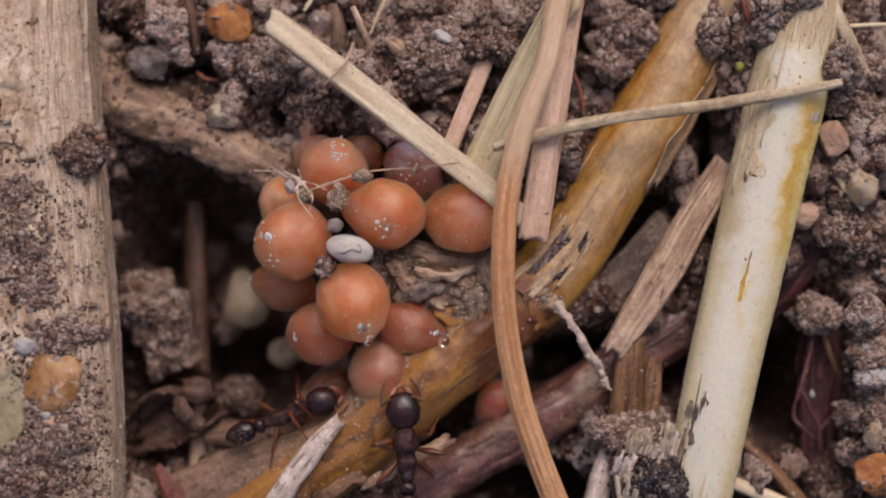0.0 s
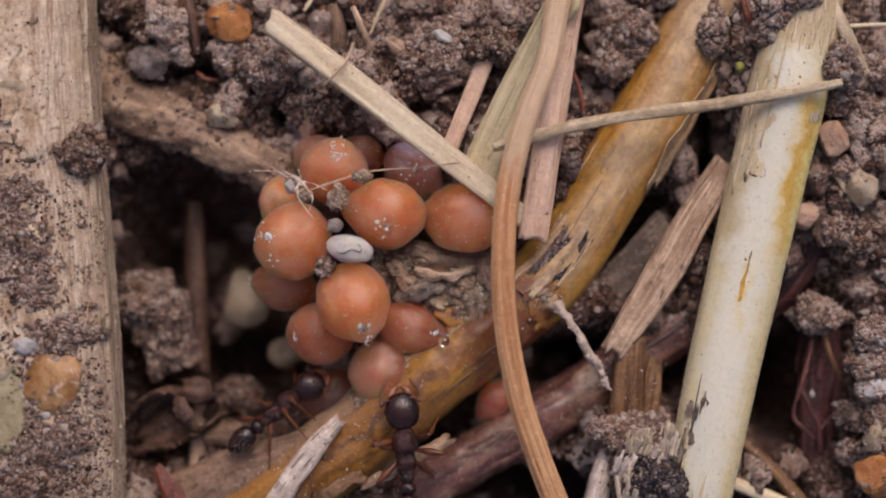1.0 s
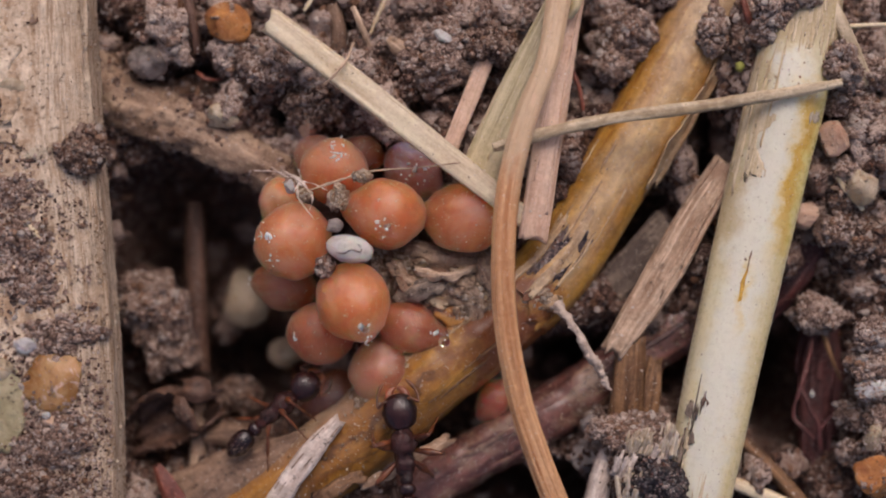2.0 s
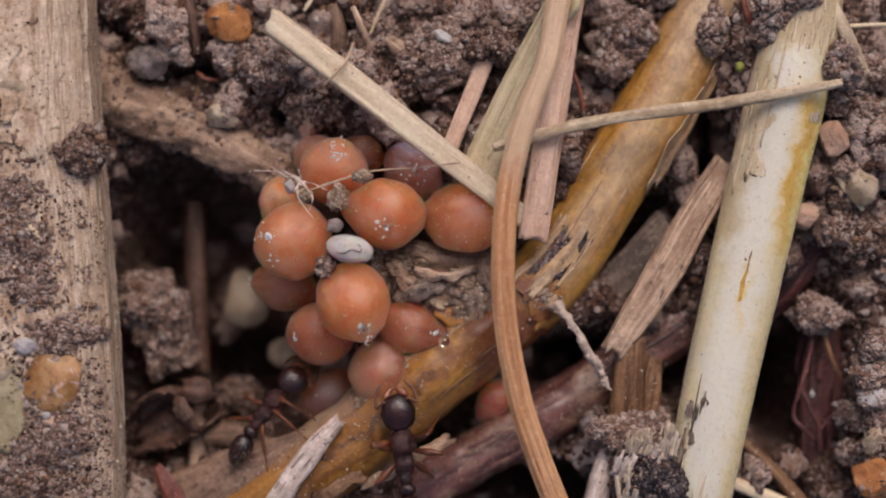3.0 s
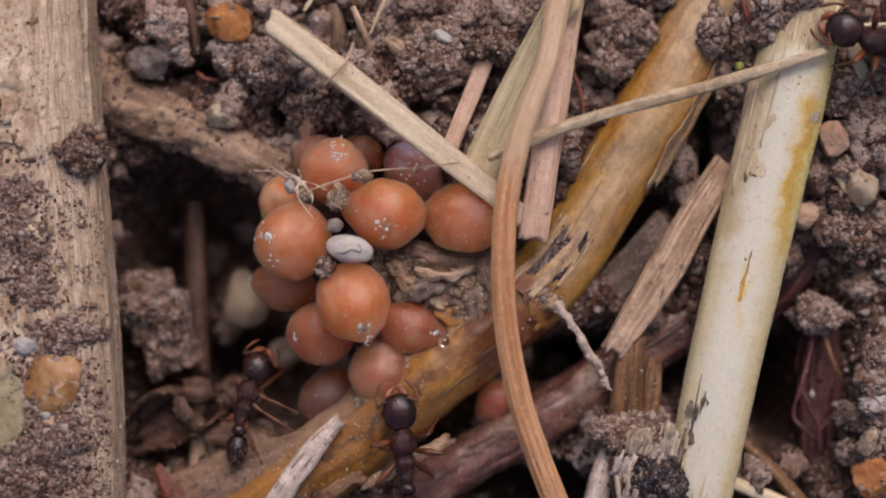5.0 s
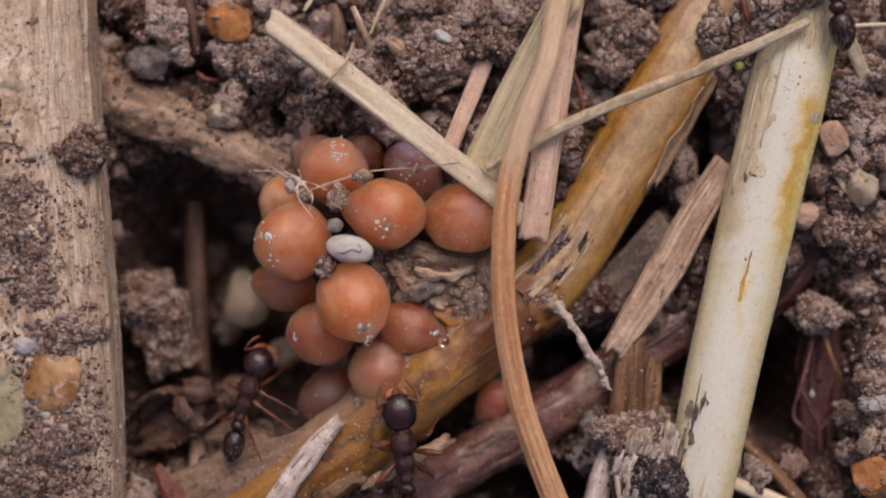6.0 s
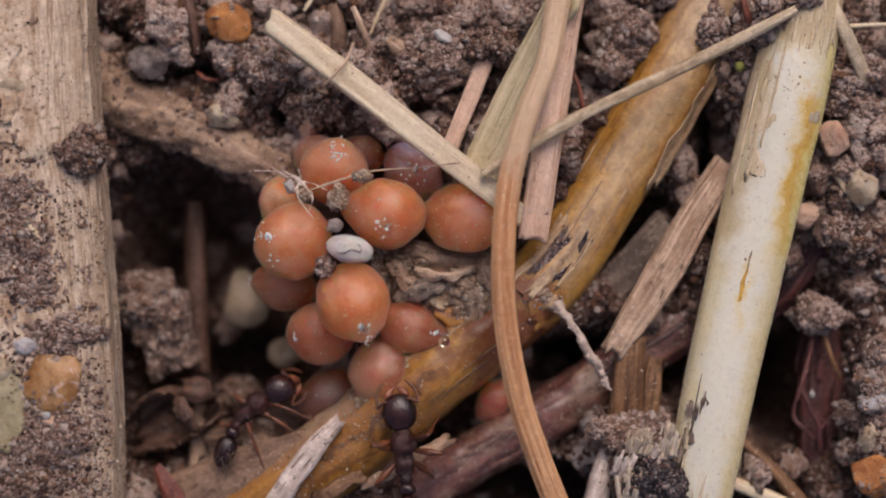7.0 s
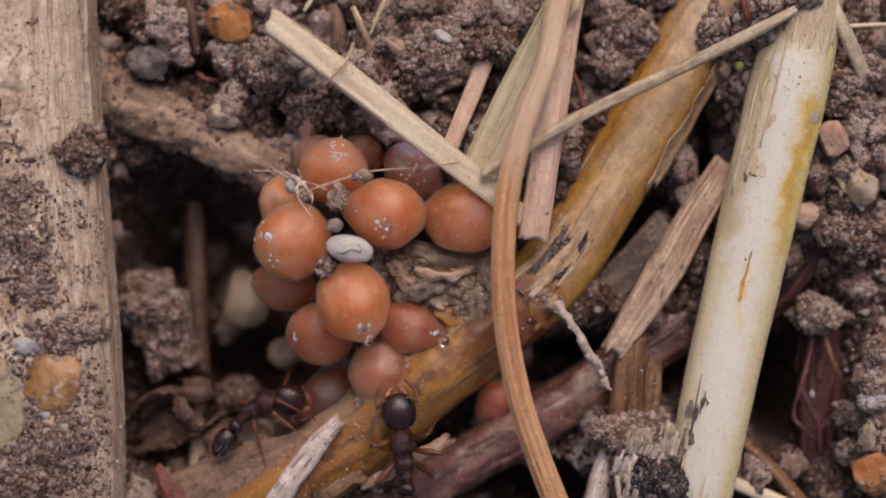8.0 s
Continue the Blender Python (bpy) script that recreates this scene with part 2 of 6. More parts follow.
def fibre_material(name, dark, light, stain, stains=0.5, dirt=0.5, rough=0.55, relief=0.03, fine=9.0, specks=(0.05, 0.035, 0.025), soak=0.0, gloss=0.5, bands=(), long=0.16,
                   grit=(0.55, 0.46, 0.38), coat=0.0, mottle=0.7):
    """Straw, stems, wood: fibres along the grain, stains, specks and clinging dirt. bands: rows (from, to, soft, colour, strength, u from, u to) of
    another skin colour, in millimetres round and along the stem."""
    m, nt, bsdf = nodes_of(name)
    g = in_mm(nt, True, (long, 1, 1))
    o = in_mm(nt)
    fib = noise_at(nt, g, fine, 5, 0.7)
    fib2 = noise_at(nt, g, fine * 0.3, 3, 0.55, 0.4)
    fuzz = noise_at(nt, o, 11.0, 4, 0.7)
    both = math_of(nt, "ADD", math_of(nt, "MULTIPLY", fib, 0.5), math_of(nt, "MULTIPLY", fib2, 0.3))
    both = math_of(nt, "ADD", both, math_of(nt, "MULTIPLY", fuzz, 0.2))
    col = ramp(nt, both, (0.42, dark), (0.565, light))
    if bands:
        tc = nt.nodes.new("ShaderNodeTexCoord")
        sep = put(nt, "ShaderNodeSeparateXYZ", [("Vector", tc.outputs["UV"])])
        wob = math_of(nt, "MULTIPLY", math_of(nt, "SUBTRACT", noise_at(nt, o, 1.1, 5, 0.65), 0.5), 1.3)
        v = math_of(nt, "ADD", sep.outputs["Y"], wob)
        u = math_of(nt, "ADD", sep.outputs["X"], math_of(nt, "MULTIPLY", wob, 2.5))
        for v0, v1, soft, colour, strength, u0, u1 in bands:
            f = math_of(nt, "MULTIPLY", step(nt, v, v0 - soft, v0 + soft), math_of(nt, "SUBTRACT", 1.0, step(nt, v, v1 - soft, v1 + soft)))
            f = math_of(nt, "MULTIPLY", f, math_of(nt, "MULTIPLY", step(nt, u, u0 - 0.5, u0 + 0.5), math_of(nt, "SUBTRACT", 1.0, step(nt, u, u1 - 0.7, u1 + 0.7))))
            f = math_of(nt, "MULTIPLY", f, math_of(nt, "ADD", math_of(nt, "MULTIPLY", both, 0.9), 0.55), True)
            col = mixed(nt, math_of(nt, "MULTIPLY", f, strength, True), col, colour)
    col = mixed(nt, mottle, col, ramp(nt, noise_at(nt, o, 3.2, 5, 0.7, 0.5), (0.36, (0.62, 0.60, 0.58)), (0.60, (1.12, 1.12, 1.12))), "MULTIPLY")
    patch = step(nt, noise_at(nt, o, 0.9, 6, 0.68, 0.6), 0.64 - 0.26 * stains, 0.80 - 0.26 * stains)
    col = mixed(nt, math_of(nt, "MULTIPLY", patch, 0.7), col, stain)
    spot = noise_at(nt, o, 8.0, 4, 0.75)
    speck = step(nt, spot, 0.69 - 0.12 * dirt, 0.72 - 0.12 * dirt)
    where = step(nt, noise_at(nt, o, 1.3, 3, 0.6), 0.40, 0.60)
    sp = math_of(nt, "MULTIPLY", speck, math_of(nt, "ADD", math_of(nt, "MULTIPLY", where, 0.7), 0.2), True)
    col = mixed(nt, sp, col, specks)
    pale = step(nt, noise_at(nt, o, 12.0, 2, 0.6), 0.71 - 0.06 * dirt, 0.735 - 0.06 * dirt)
    col = mixed(nt, math_of(nt, "MULTIPLY", pale, 0.7), col, grit)
    nt.links.new(col, bsdf.inputs["Base Color"])
    nt.links.new(math_of(nt, "ADD", math_of(nt, "MULTIPLY", math_of(nt, "SUBTRACT", spot, 0.5), 0.5), rough, True), bsdf.inputs["Roughness"])
    bsdf.inputs["Specular IOR Level"].default_value = gloss
    if soak:
        bsdf.inputs["Subsurface Weight"].default_value = soak
        bsdf.inputs["Subsurface Radius"].default_value = (1.0, 0.7, 0.35)
        bsdf.inputs["Subsurface Scale"].default_value = 0.2 * MM
    bsdf.inputs["Coat Weight"].default_value = coat
    bsdf.inputs["Coat Roughness"].default_value = 0.2
    h = math_of(nt, "ADD", both, math_of(nt, "MULTIPLY", sp, 0.35))
    h = math_of(nt, "ADD", h, math_of(nt, "MULTIPLY", pale, 0.3))
    bumped(nt, bsdf, h, relief * 2.2)
    return m


def grit_material(name, tones, grain=7.0, rough=0.85, relief=0.09, glint=0.06, island=False, pale=(0.50, 0.44, 0.40), wet=0.0, gloss=0.25, spread=0.42):
    """Soil: grains of several tones, dark humus between them; some loose grains are pale quartz that shines."""
    m, nt, bsdf = nodes_of(name)
    o = in_mm(nt)
    big = noise_at(nt, o, 0.9, 5, 0.65, 0.5)
    mid = noise_at(nt, o, 4.0, 4, 0.65)
    fine = noise_at(nt, o, grain * 2.2, 4, 0.75)
    mix = math_of(nt, "ADD", math_of(nt, "MULTIPLY", big, 0.35), math_of(nt, "MULTIPLY", mid, 0.35))
    mix = math_of(nt, "ADD", mix, math_of(nt, "MULTIPLY", fine, 0.40))
    if island:
        rnd = nt.nodes.new("ShaderNodeNewGeometry").outputs["Random Per Island"]
    else:
        rnd = nt.nodes.new("ShaderNodeObjectInfo").outputs["Random"]
    mix = math_of(nt, "ADD", mix, math_of(nt, "MULTIPLY", math_of(nt, "SUBTRACT", rnd, 0.5), spread if island else 0.2))
    cell = nt.nodes.new("ShaderNodeTexVoronoi")
    cell.inputs["Scale"].default_value = grain * 2.0
    cell.inputs["Randomness"].default_value = 1.0
    nt.links.new(o, cell.inputs["Vector"])
    shade = put(nt, "ShaderNodeSeparateColor", [("Color", cell.outputs["Color"])])
    mix = math_of(nt, "ADD", mix, math_of(nt, "MULTIPLY", math_of(nt, "SUBTRACT", shade.outputs["Red"], 0.5), 0.26))
    n = len(tones)
    col = ramp(nt, mix, *[(0.40 + 0.30 * i / (n - 1), t) for i, t in enumerate(tones)])
    col = mixed(nt, math_of(nt, "MULTIPLY", step(nt, shade.outputs["Green"], 0.90, 0.91), 0.6), col, pale)
    col = mixed(nt, math_of(nt, "MULTIPLY", step(nt, shade.outputs["Blue"], 0.93, 0.94), 0.5), col, (0.26, 0.10, 0.045))
    ro = math_of(nt, "SUBTRACT", rough, math_of(nt, "MULTIPLY", step(nt, shade.outputs["Green"], 0.86, 0.87), 0.45))
    if island:
        other = math_of(nt, "FRACT", math_of(nt, "MULTIPLY", rnd, 53.7))
        shine = step(nt, other, 1.0 - glint, 1.002 - glint)
        col = mixed(nt, math_of(nt, "MULTIPLY", shine, 0.8), col, pale)
        warm = step(nt, math_of(nt, "FRACT", math_of(nt, "MULTIPLY", rnd, 91.3)), 0.93, 0.935)
        col = mixed(nt, math_of(nt, "MULTIPLY", warm, 0.6), col, (0.30, 0.15, 0.075))
        ro = math_of(nt, "SUBTRACT", ro, math_of(nt, "MULTIPLY", shine, 0.5), True)
    gleam = step(nt, noise_at(nt, o, 13.0, 2, 0.5), 0.66, 0.70)
    ro = math_of(nt, "SUBTRACT", ro, math_of(nt, "MULTIPLY", gleam, 0.4), True)
    nt.links.new(col, bsdf.inputs["Base Color"])
    nt.links.new(ro, bsdf.inputs["Roughness"])
    bsdf.inputs["Specular IOR Level"].default_value = gloss
    if wet:
        bsdf.inputs["Coat Weight"].default_value = wet
        bsdf.inputs["Coat Roughness"].default_value = 0.3
    grains_up = math_of(nt, "MULTIPLY", cell.outputs["Distance"], -0.9)
    bumped(nt, bsdf, math_of(nt, "ADD", grains_up, math_of(nt, "ADD", fine, math_of(nt, "MULTIPLY", mid, 1.2))), relief)
    return m


def stone_material(name, dark, light, vein, rough=0.45, soak=0.0, relief=0.02, dirt=0.4, scale=1.6):
    """A mineral grain: cloudy, slightly glassy, with soil in its pits."""
    m, nt, bsdf = nodes_of(name)
    o = in_mm(nt)
    n1 = noise_at(nt, o, scale, 6, 0.65, 0.8)
    col = ramp(nt, n1, (0.35, dark), (0.62, light))
    col = mixed(nt, step(nt, noise_at(nt, o, scale * 1.7, 4, 0.6, 1.5), 0.56, 0.68), col, vein)
    pit = step(nt, noise_at(nt, o, 5.0, 5, 0.7), 0.66 - 0.14 * dirt, 0.74 - 0.14 * dirt)
    col = mixed(nt, math_of(nt, "MULTIPLY", pit, 0.8), col, (0.07, 0.05, 0.04))
    nt.links.new(col, bsdf.inputs["Base Color"])
    nt.links.new(math_of(nt, "ADD", math_of(nt, "MULTIPLY", pit, 0.35), rough), bsdf.inputs["Roughness"])
    if soak:
        bsdf.inputs["Subsurface Weight"].default_value = soak
        bsdf.inputs["Subsurface Radius"].default_value = (1.0, 0.6, 0.35)
        bsdf.inputs["Subsurface Scale"].default_value = 0.3 * MM
    bumped(nt, bsdf, math_of(nt, "ADD", math_of(nt, "ADD", noise_at(nt, o, 6.0, 6, 0.7), noise_at(nt, o, 2.5, 3, 0.6)), math_of(nt, "MULTIPLY", pit, -0.4)), relief * 4)
    return m


def skin_material(name, deep, warm, pale, wax=(0.52, 0.27, 0.24), bloom=0.25, depth=1.35, sheen=0.10):
    """Scale insect: soft amber jelly that light soaks right through, a wet shiny skin, a thin whitish wax bloom and grains of dust."""
    m, nt, bsdf = nodes_of(name)
    o = in_mm(nt)
    col = ramp(nt, noise_at(nt, o, 0.9, 5, 0.6, 0.6), (0.36, deep), (0.5, warm), (0.66, pale))
    col = mixed(nt, 0.35, col, ramp(nt, noise_at(nt, o, 3.0, 5, 0.65, 0.8), (0.38, deep), (0.64, pale)))
    cloud = step(nt, noise_at(nt, o, 0.9, 4, 0.6, 0.6), 0.42, 0.70)
    haze = step(nt, noise_at(nt, o, 5.0, 6, 0.75, 1.5), 0.50, 0.78)
    dust = step(nt, noise_at(nt, o, 12.0, 2, 0.6), 0.70, 0.72)
    veil = math_of(nt, "MULTIPLY", math_of(nt, "ADD", cloud, math_of(nt, "MULTIPLY", haze, 0.6)), bloom, True)
    col = mixed(nt, veil, col, wax)
    col = mixed(nt, math_of(nt, "MULTIPLY", dust, 0.5), col, (0.68, 0.56, 0.46))
    nt.links.new(col, bsdf.inputs["Base Color"])
    nt.links.new(math_of(nt, "ADD", math_of(nt, "MULTIPLY", veil, 0.5), 0.28), bsdf.inputs["Roughness"])
    bsdf.inputs["Specular IOR Level"].default_value = 0.4
    bsdf.subsurface_method = "RANDOM_WALK_SKIN"
    bsdf.inputs["Subsurface Weight"].default_value = 1.0
    bsdf.inputs["Subsurface Radius"].default_value = (1.0, 0.45, 0.20)
    bsdf.inputs["Subsurface Scale"].default_value = depth * MM
    bsdf.inputs["Subsurface IOR"].default_value = 1.4
    bsdf.inputs["Subsurface Anisotropy"].default_value = 0.75
    bsdf.inputs["Coat Weight"].default_value = 0.7
    bsdf.inputs["Coat Roughness"].default_value = 0.2
    bsdf.inputs["Coat IOR"].default_value = 1.45
    bsdf.inputs["Sheen Weight"].default_value = sheen
    bsdf.inputs["Sheen Roughness"].default_value = 0.45
    bsdf.inputs["Sheen Tint"].default_value = (0.88, 0.74, 0.82, 1)
    h = math_of(nt, "ADD", noise_at(nt, o, 2.6, 7, 0.70, 0.9), math_of(nt, "MULTIPLY", dust, 0.3))
    b = bumped(nt, bsdf, h, 0.045)
    nt.links.new(b.outputs["Normal"], bsdf.inputs["Coat Normal"])
    return m


def shell_material(name, dark, light, rough=0.22, relief=0.012, scale=9.0, soak=0.0, dust=0.5):
    """Ant cuticle: dark, polished, finely wrinkled, a few grains of dust."""
    m, nt, bsdf = nodes_of(name)
    o = in_mm(nt)
    col = ramp(nt, noise_at(nt, o, 1.8, 4, 0.6), (0.38, dark), (0.66, light))
    grain = step(nt, noise_at(nt, o, 11.0, 2, 0.6), 0.80 - 0.08 * dust, 0.83 - 0.08 * dust)
    col = mixed(nt, math_of(nt, "MULTIPLY", grain, 0.8), col, (0.42, 0.34, 0.26))
    nt.links.new(col, bsdf.inputs["Base Color"])
    bsdf.inputs["Roughness"].default_value = rough
    bsdf.inputs["Specular IOR Level"].default_value = 0.5
    if soak:
        bsdf.inputs["Subsurface Weight"].default_value = soak
        bsdf.inputs["Subsurface Radius"].default_value = (1.0, 0.35, 0.12)
        bsdf.inputs["Subsurface Scale"].default_value = 0.1 * MM
    bumped(nt, bsdf, math_of(nt, "ADD", noise_at(nt, o, scale, 4, 0.65, 0.8), grain), relief)
    return m


EARTH = [(0.066, 0.032, 0.022), (0.14, 0.076, 0.054), (0.24, 0.146, 0.108), (0.37, 0.255, 0.198)]
SOIL = grit_material("soil", [(0.024, 0.011, 0.009), (0.068, 0.034, 0.025), (0.14, 0.080, 0.059), (0.24, 0.152, 0.118)], grain=6.0)
CRUMB = grit_material("soil_crumbs", EARTH, grain=6.0, island=True, spread=0.38, glint=0.08, gloss=0.4, pale=(0.60, 0.51, 0.44))
CLOD = grit_material("grey_clod", [(0.18, 0.108, 0.079), (0.30, 0.195, 0.147), (0.43, 0.30, 0.237), (0.61, 0.465, 0.38)], grain=7.0, island=True, spread=0.36, glint=0.12, gloss=0.4, pale=(0.66, 0.57, 0.50))
DARK_CLOD = grit_material("dark_clod", [(0.08, 0.042, 0.028), (0.16, 0.092, 0.064), (0.27, 0.168, 0.122), (0.44, 0.31, 0.235)], grain=7.0, island=True, spread=0.36, glint=0.08, gloss=0.4, pale=(0.58, 0.49, 0.42))
DUST = grit_material("dust", [(0.22, 0.13, 0.08), (0.40, 0.28, 0.2), (0.56, 0.44, 0.35), (0.70, 0.62, 0.53)], island=True, spread=0.6, glint=0.3, pale=(0.82, 0.76, 0.68), gloss=0.6)
BARK = grit_material("decayed_bark", [(0.028, 0.014, 0.012), (0.10, 0.055, 0.042), (0.24, 0.15, 0.105), (0.38, 0.27, 0.2)], grain=5.0, wet=0.25, relief=0.08)
WOOD = fibre_material("weathered_wood", (0.43, 0.275, 0.16), (0.79, 0.645, 0.48), (0.50, 0.33, 0.20), stains=0.4, dirt=0.85, rough=0.6, relief=0.05, fine=14.0, specks=(0.20, 0.115, 0.07), long=0.10, mottle=0.5)
CREAM = fibre_material("cream_stem", (0.66, 0.56, 0.30), (0.74, 0.66, 0.43), (0.66, 0.55, 0.32), stains=0.15, dirt=0.08, rough=0.3, relief=0.008, fine=5.0, soak=0.25, long=0.06,
                       mottle=0.1, bands=[(0.62, 1.70, 0.28, (0.72, 0.70, 0.58), 0.9, 1.7, 30.0), (0.2, 2.4, 0.3, (0.46, 0.33, 0.18), 0.75, -1.0, 1.3), (0.0, 0.75, 0.25, (0.50, 0.38, 0.21), 0.6, -1.0, 6.0), (1.66, 2.02, 0.10, (0.46, 0.19, 0.03), 1.0, 2.8, 5.6), (1.5, 2.1, 0.2, (0.68, 0.48, 0.10), 0.6, 2.6, 6.2), (1.95, 2.6, 0.15, (0.72, 0.62, 0.20), 0.6, 1.2, 6.0), (1.18, 1.30, 0.14, (0.70, 0.48, 0.06), 0.9, 6.6, 7.6)])
STRAW = fibre_material("pale_straw", (0.58, 0.44, 0.27), (0.81, 0.69, 0.49), (0.54, 0.37, 0.22), stains=0.2, dirt=0.2, mottle=0.15, rough=0.3, relief=0.015, fine=9.0, soak=0.2, long=0.04)
PINK_STRAW = fibre_material("pinkish_straw", (0.54, 0.33, 0.22), (0.76, 0.55, 0.41), (0.40, 0.2, 0.11), stains=0.25, dirt=0.25, mottle=0.3, rough=0.45, relief=0.02, fine=9.0, soak=0.15, long=0.07)
GREEN_STRAW = fibre_material("greenish_straw", (0.39, 0.31, 0.165), (0.62, 0.53, 0.33), (0.48, 0.32, 0.2), stains=0.25, dirt=0.15, mottle=0.3, rough=0.4, relief=0.012, fine=6.0, soak=0.15, long=0.06)
NEEDLE = fibre_material("orange_grass", (0.44, 0.18, 0.066), (0.70, 0.40, 0.20), (0.66, 0.43, 0.28), stains=0.3, dirt=0.12, mottle=0.3, rough=0.38, relief=0.02, fine=8.0, soak=0.15, long=0.05,
                        bands=[(-1.0, 3.0, 0.2, (0.60, 0.44, 0.28), 0.8, -1.0, 4.6)])
GREY_STALK = fibre_material("dry_stalk", (0.38, 0.275, 0.155), (0.66, 0.54, 0.37), (0.28, 0.18, 0.095), stains=0.45, dirt=0.5, rough=0.5, relief=0.02, fine=7.0)
GOLD_ROOT = fibre_material("golden_root", (0.30, 0.115, 0.014), (0.64, 0.35, 0.065), (0.44, 0.24, 0.10), stains=0.3, dirt=0.4, specks=(0.20, 0.10, 0.04), rough=0.34, coat=0.55, relief=0.04, fine=3.2, soak=0.15, long=0.12,
                           bands=[(-1.0, 6.0, 0.3, (0.46, 0.32, 0.20), 0.55, -2.0, 3.2), (0.9, 1.65, 0.35, (0.60, 0.46, 0.28), 0.6, -2.0, 9.6), (1.75, 2.0, 0.15, (0.36, 0.20, 0.12), 0.35, -2.0, 9.4), (-1.0, 6.0, 0.3, (0.17, 0.042, 0.006), 0.95, 9.9, 12.0), (-1.0, 6.0, 0.3, (0.35, 0.145, 0.018), 0.65, 12.4, 30.0),
                                  (1.28, 1.42, 0.07, (0.10, 0.035, 0.01), 0.8, 12.6, 16.4), (1.62, 1.74, 0.06, (0.12, 0.045, 0.012), 0.7, 13.4, 17.0), (0.0, 0.62, 0.2, (0.52, 0.40, 0.28), 0.75, 12.2, 17.0), (0.4, 0.9, 0.16, (0.30, 0.16, 0.09), 0.6, 12.6, 18.0)])
TAN_ROOT = fibre_material("tan_root", (0.22, 0.13, 0.08), (0.50, 0.35, 0.235), (0.30, 0.18, 0.115), stains=0.5, dirt=0.5, rough=0.65, relief=0.07, fine=4.0)
BROWN_ROOT = fibre_material("brown_root", (0.12, 0.062, 0.036), (0.31, 0.195, 0.125), (0.2, 0.115, 0.07), stains=0.5, dirt=0.9, rough=0.65, relief=0.06, fine=4.5)
PLUM_ROOT = fibre_material("plum_root", (0.065, 0.018, 0.014), (0.24, 0.095, 0.07), (0.40, 0.27, 0.17), stains=0.5, dirt=0.9, coat=0.6, rough=0.4, relief=0.05, fine=4.5, grit=(0.5, 0.42, 0.38))
MAROON = fibre_material("maroon_bark", (0.05, 0.014, 0.014), (0.19, 0.07, 0.062), (0.16, 0.04, 0.034), stains=0.5, dirt=0.7, rough=0.5, relief=0.06, fine=4.5, grit=(0.35, 0.28, 0.25))
SPLINTER = fibre_material("brown_splinter", (0.34, 0.205, 0.12), (0.69, 0.51, 0.36), (0.36, 0.2, 0.12), stains=0.4, dirt=0.5, rough=0.6, relief=0.05, fine=9.0, long=0.08)
STUB = fibre_material("dark_splinter", (0.085, 0.038, 0.016), (0.33, 0.175, 0.08), (0.17, 0.075, 0.03), stains=0.4, dirt=0.5, rough=0.5, relief=0.05, fine=9.0, long=0.08)
RED_FLAKE = fibre_material("red_flake", (0.13, 0.032, 0.02), (0.36, 0.12, 0.075), (0.24, 0.08, 0.05), stains=0.4, dirt=0.4, rough=0.45, relief=0.04, fine=5.0)
GREY_FLAKE = fibre_material("grey_flake", (0.09, 0.062, 0.048), (0.38, 0.29, 0.215), (0.15, 0.11, 0.085), stains=0.4, dirt=0.7, rough=0.7, relief=0.07, fine=5.0)
WHITE_FIBRE = fibre_material("white_fibre", (0.54, 0.41, 0.33), (0.84, 0.73, 0.64), (0.36, 0.27, 0.21), stains=0.4, dirt=0.6, rough=0.7, relief=0.04, fine=9.0)
GREY_ROOTLET = fibre_material("greyish_rootlet", (0.36, 0.265, 0.21), (0.66, 0.55, 0.46), (0.36, 0.26, 0.19), stains=0.5, dirt=0.6, rough=0.7, relief=0.05, fine=9.0)
CRUST = grit_material("root_crust", [(0.08, 0.045, 0.034), (0.20, 0.128, 0.095), (0.34, 0.235, 0.175), (0.50, 0.375, 0.30)], grain=5.0, relief=0.10)
TAN_GRIT = grit_material("tan_grit", [(0.30, 0.19, 0.115), (0.43, 0.30, 0.19), (0.56, 0.42, 0.29), (0.72, 0.58, 0.44)], island=True, spread=0.5, glint=0.1, pale=(0.72, 0.62, 0.5), gloss=0.4)
BLACK_ROT = grit_material("black_rot", [(0.012, 0.007, 0.008), (0.032, 0.019, 0.021), (0.09, 0.055, 0.052), (0.26, 0.18, 0.15)], grain=7.0, wet=0.8, relief=0.09)
ORANGE_STONE = stone_material("orange_stone", (0.27, 0.085, 0.02), (0.55, 0.235, 0.065), (0.52, 0.30, 0.17), soak=0.3, dirt=0.55)
GREY_STONE = stone_material("grey_stone", (0.11, 0.085, 0.075), (0.30, 0.25, 0.225), (0.26, 0.17, 0.12), rough=0.12, soak=0.15, dirt=0.5)
WHITE_STONE = stone_material("white_stone", (0.42, 0.38, 0.35), (0.68, 0.64, 0.61), (0.45, 0.38, 0.33), rough=0.25, soak=0.3, dirt=0.45)
PATCH_STONE = stone_material("amber_patch", (0.29, 0.125, 0.03), (0.48, 0.28, 0.12), (0.60, 0.43, 0.33), rough=0.08, soak=0.6, dirt=0.35, scale=1.9, relief=0.008)
OLIVE_STONE = stone_material("olive_patch", (0.29, 0.24, 0.12), (0.46, 0.39, 0.24), (0.36, 0.27, 0.17), rough=0.4, soak=0.2, dirt=0.7)
GREEN_STONE = stone_material("green_stone", (0.3, 0.3, 0.05), (0.5, 0.5, 0.12), (0.4, 0.4, 0.1), dirt=0.4)
CREAM_STONE = stone_material("cream_stone", (0.33, 0.24, 0.15), (0.60, 0.49, 0.35), (0.45, 0.31, 0.18), soak=0.3, dirt=0.5)
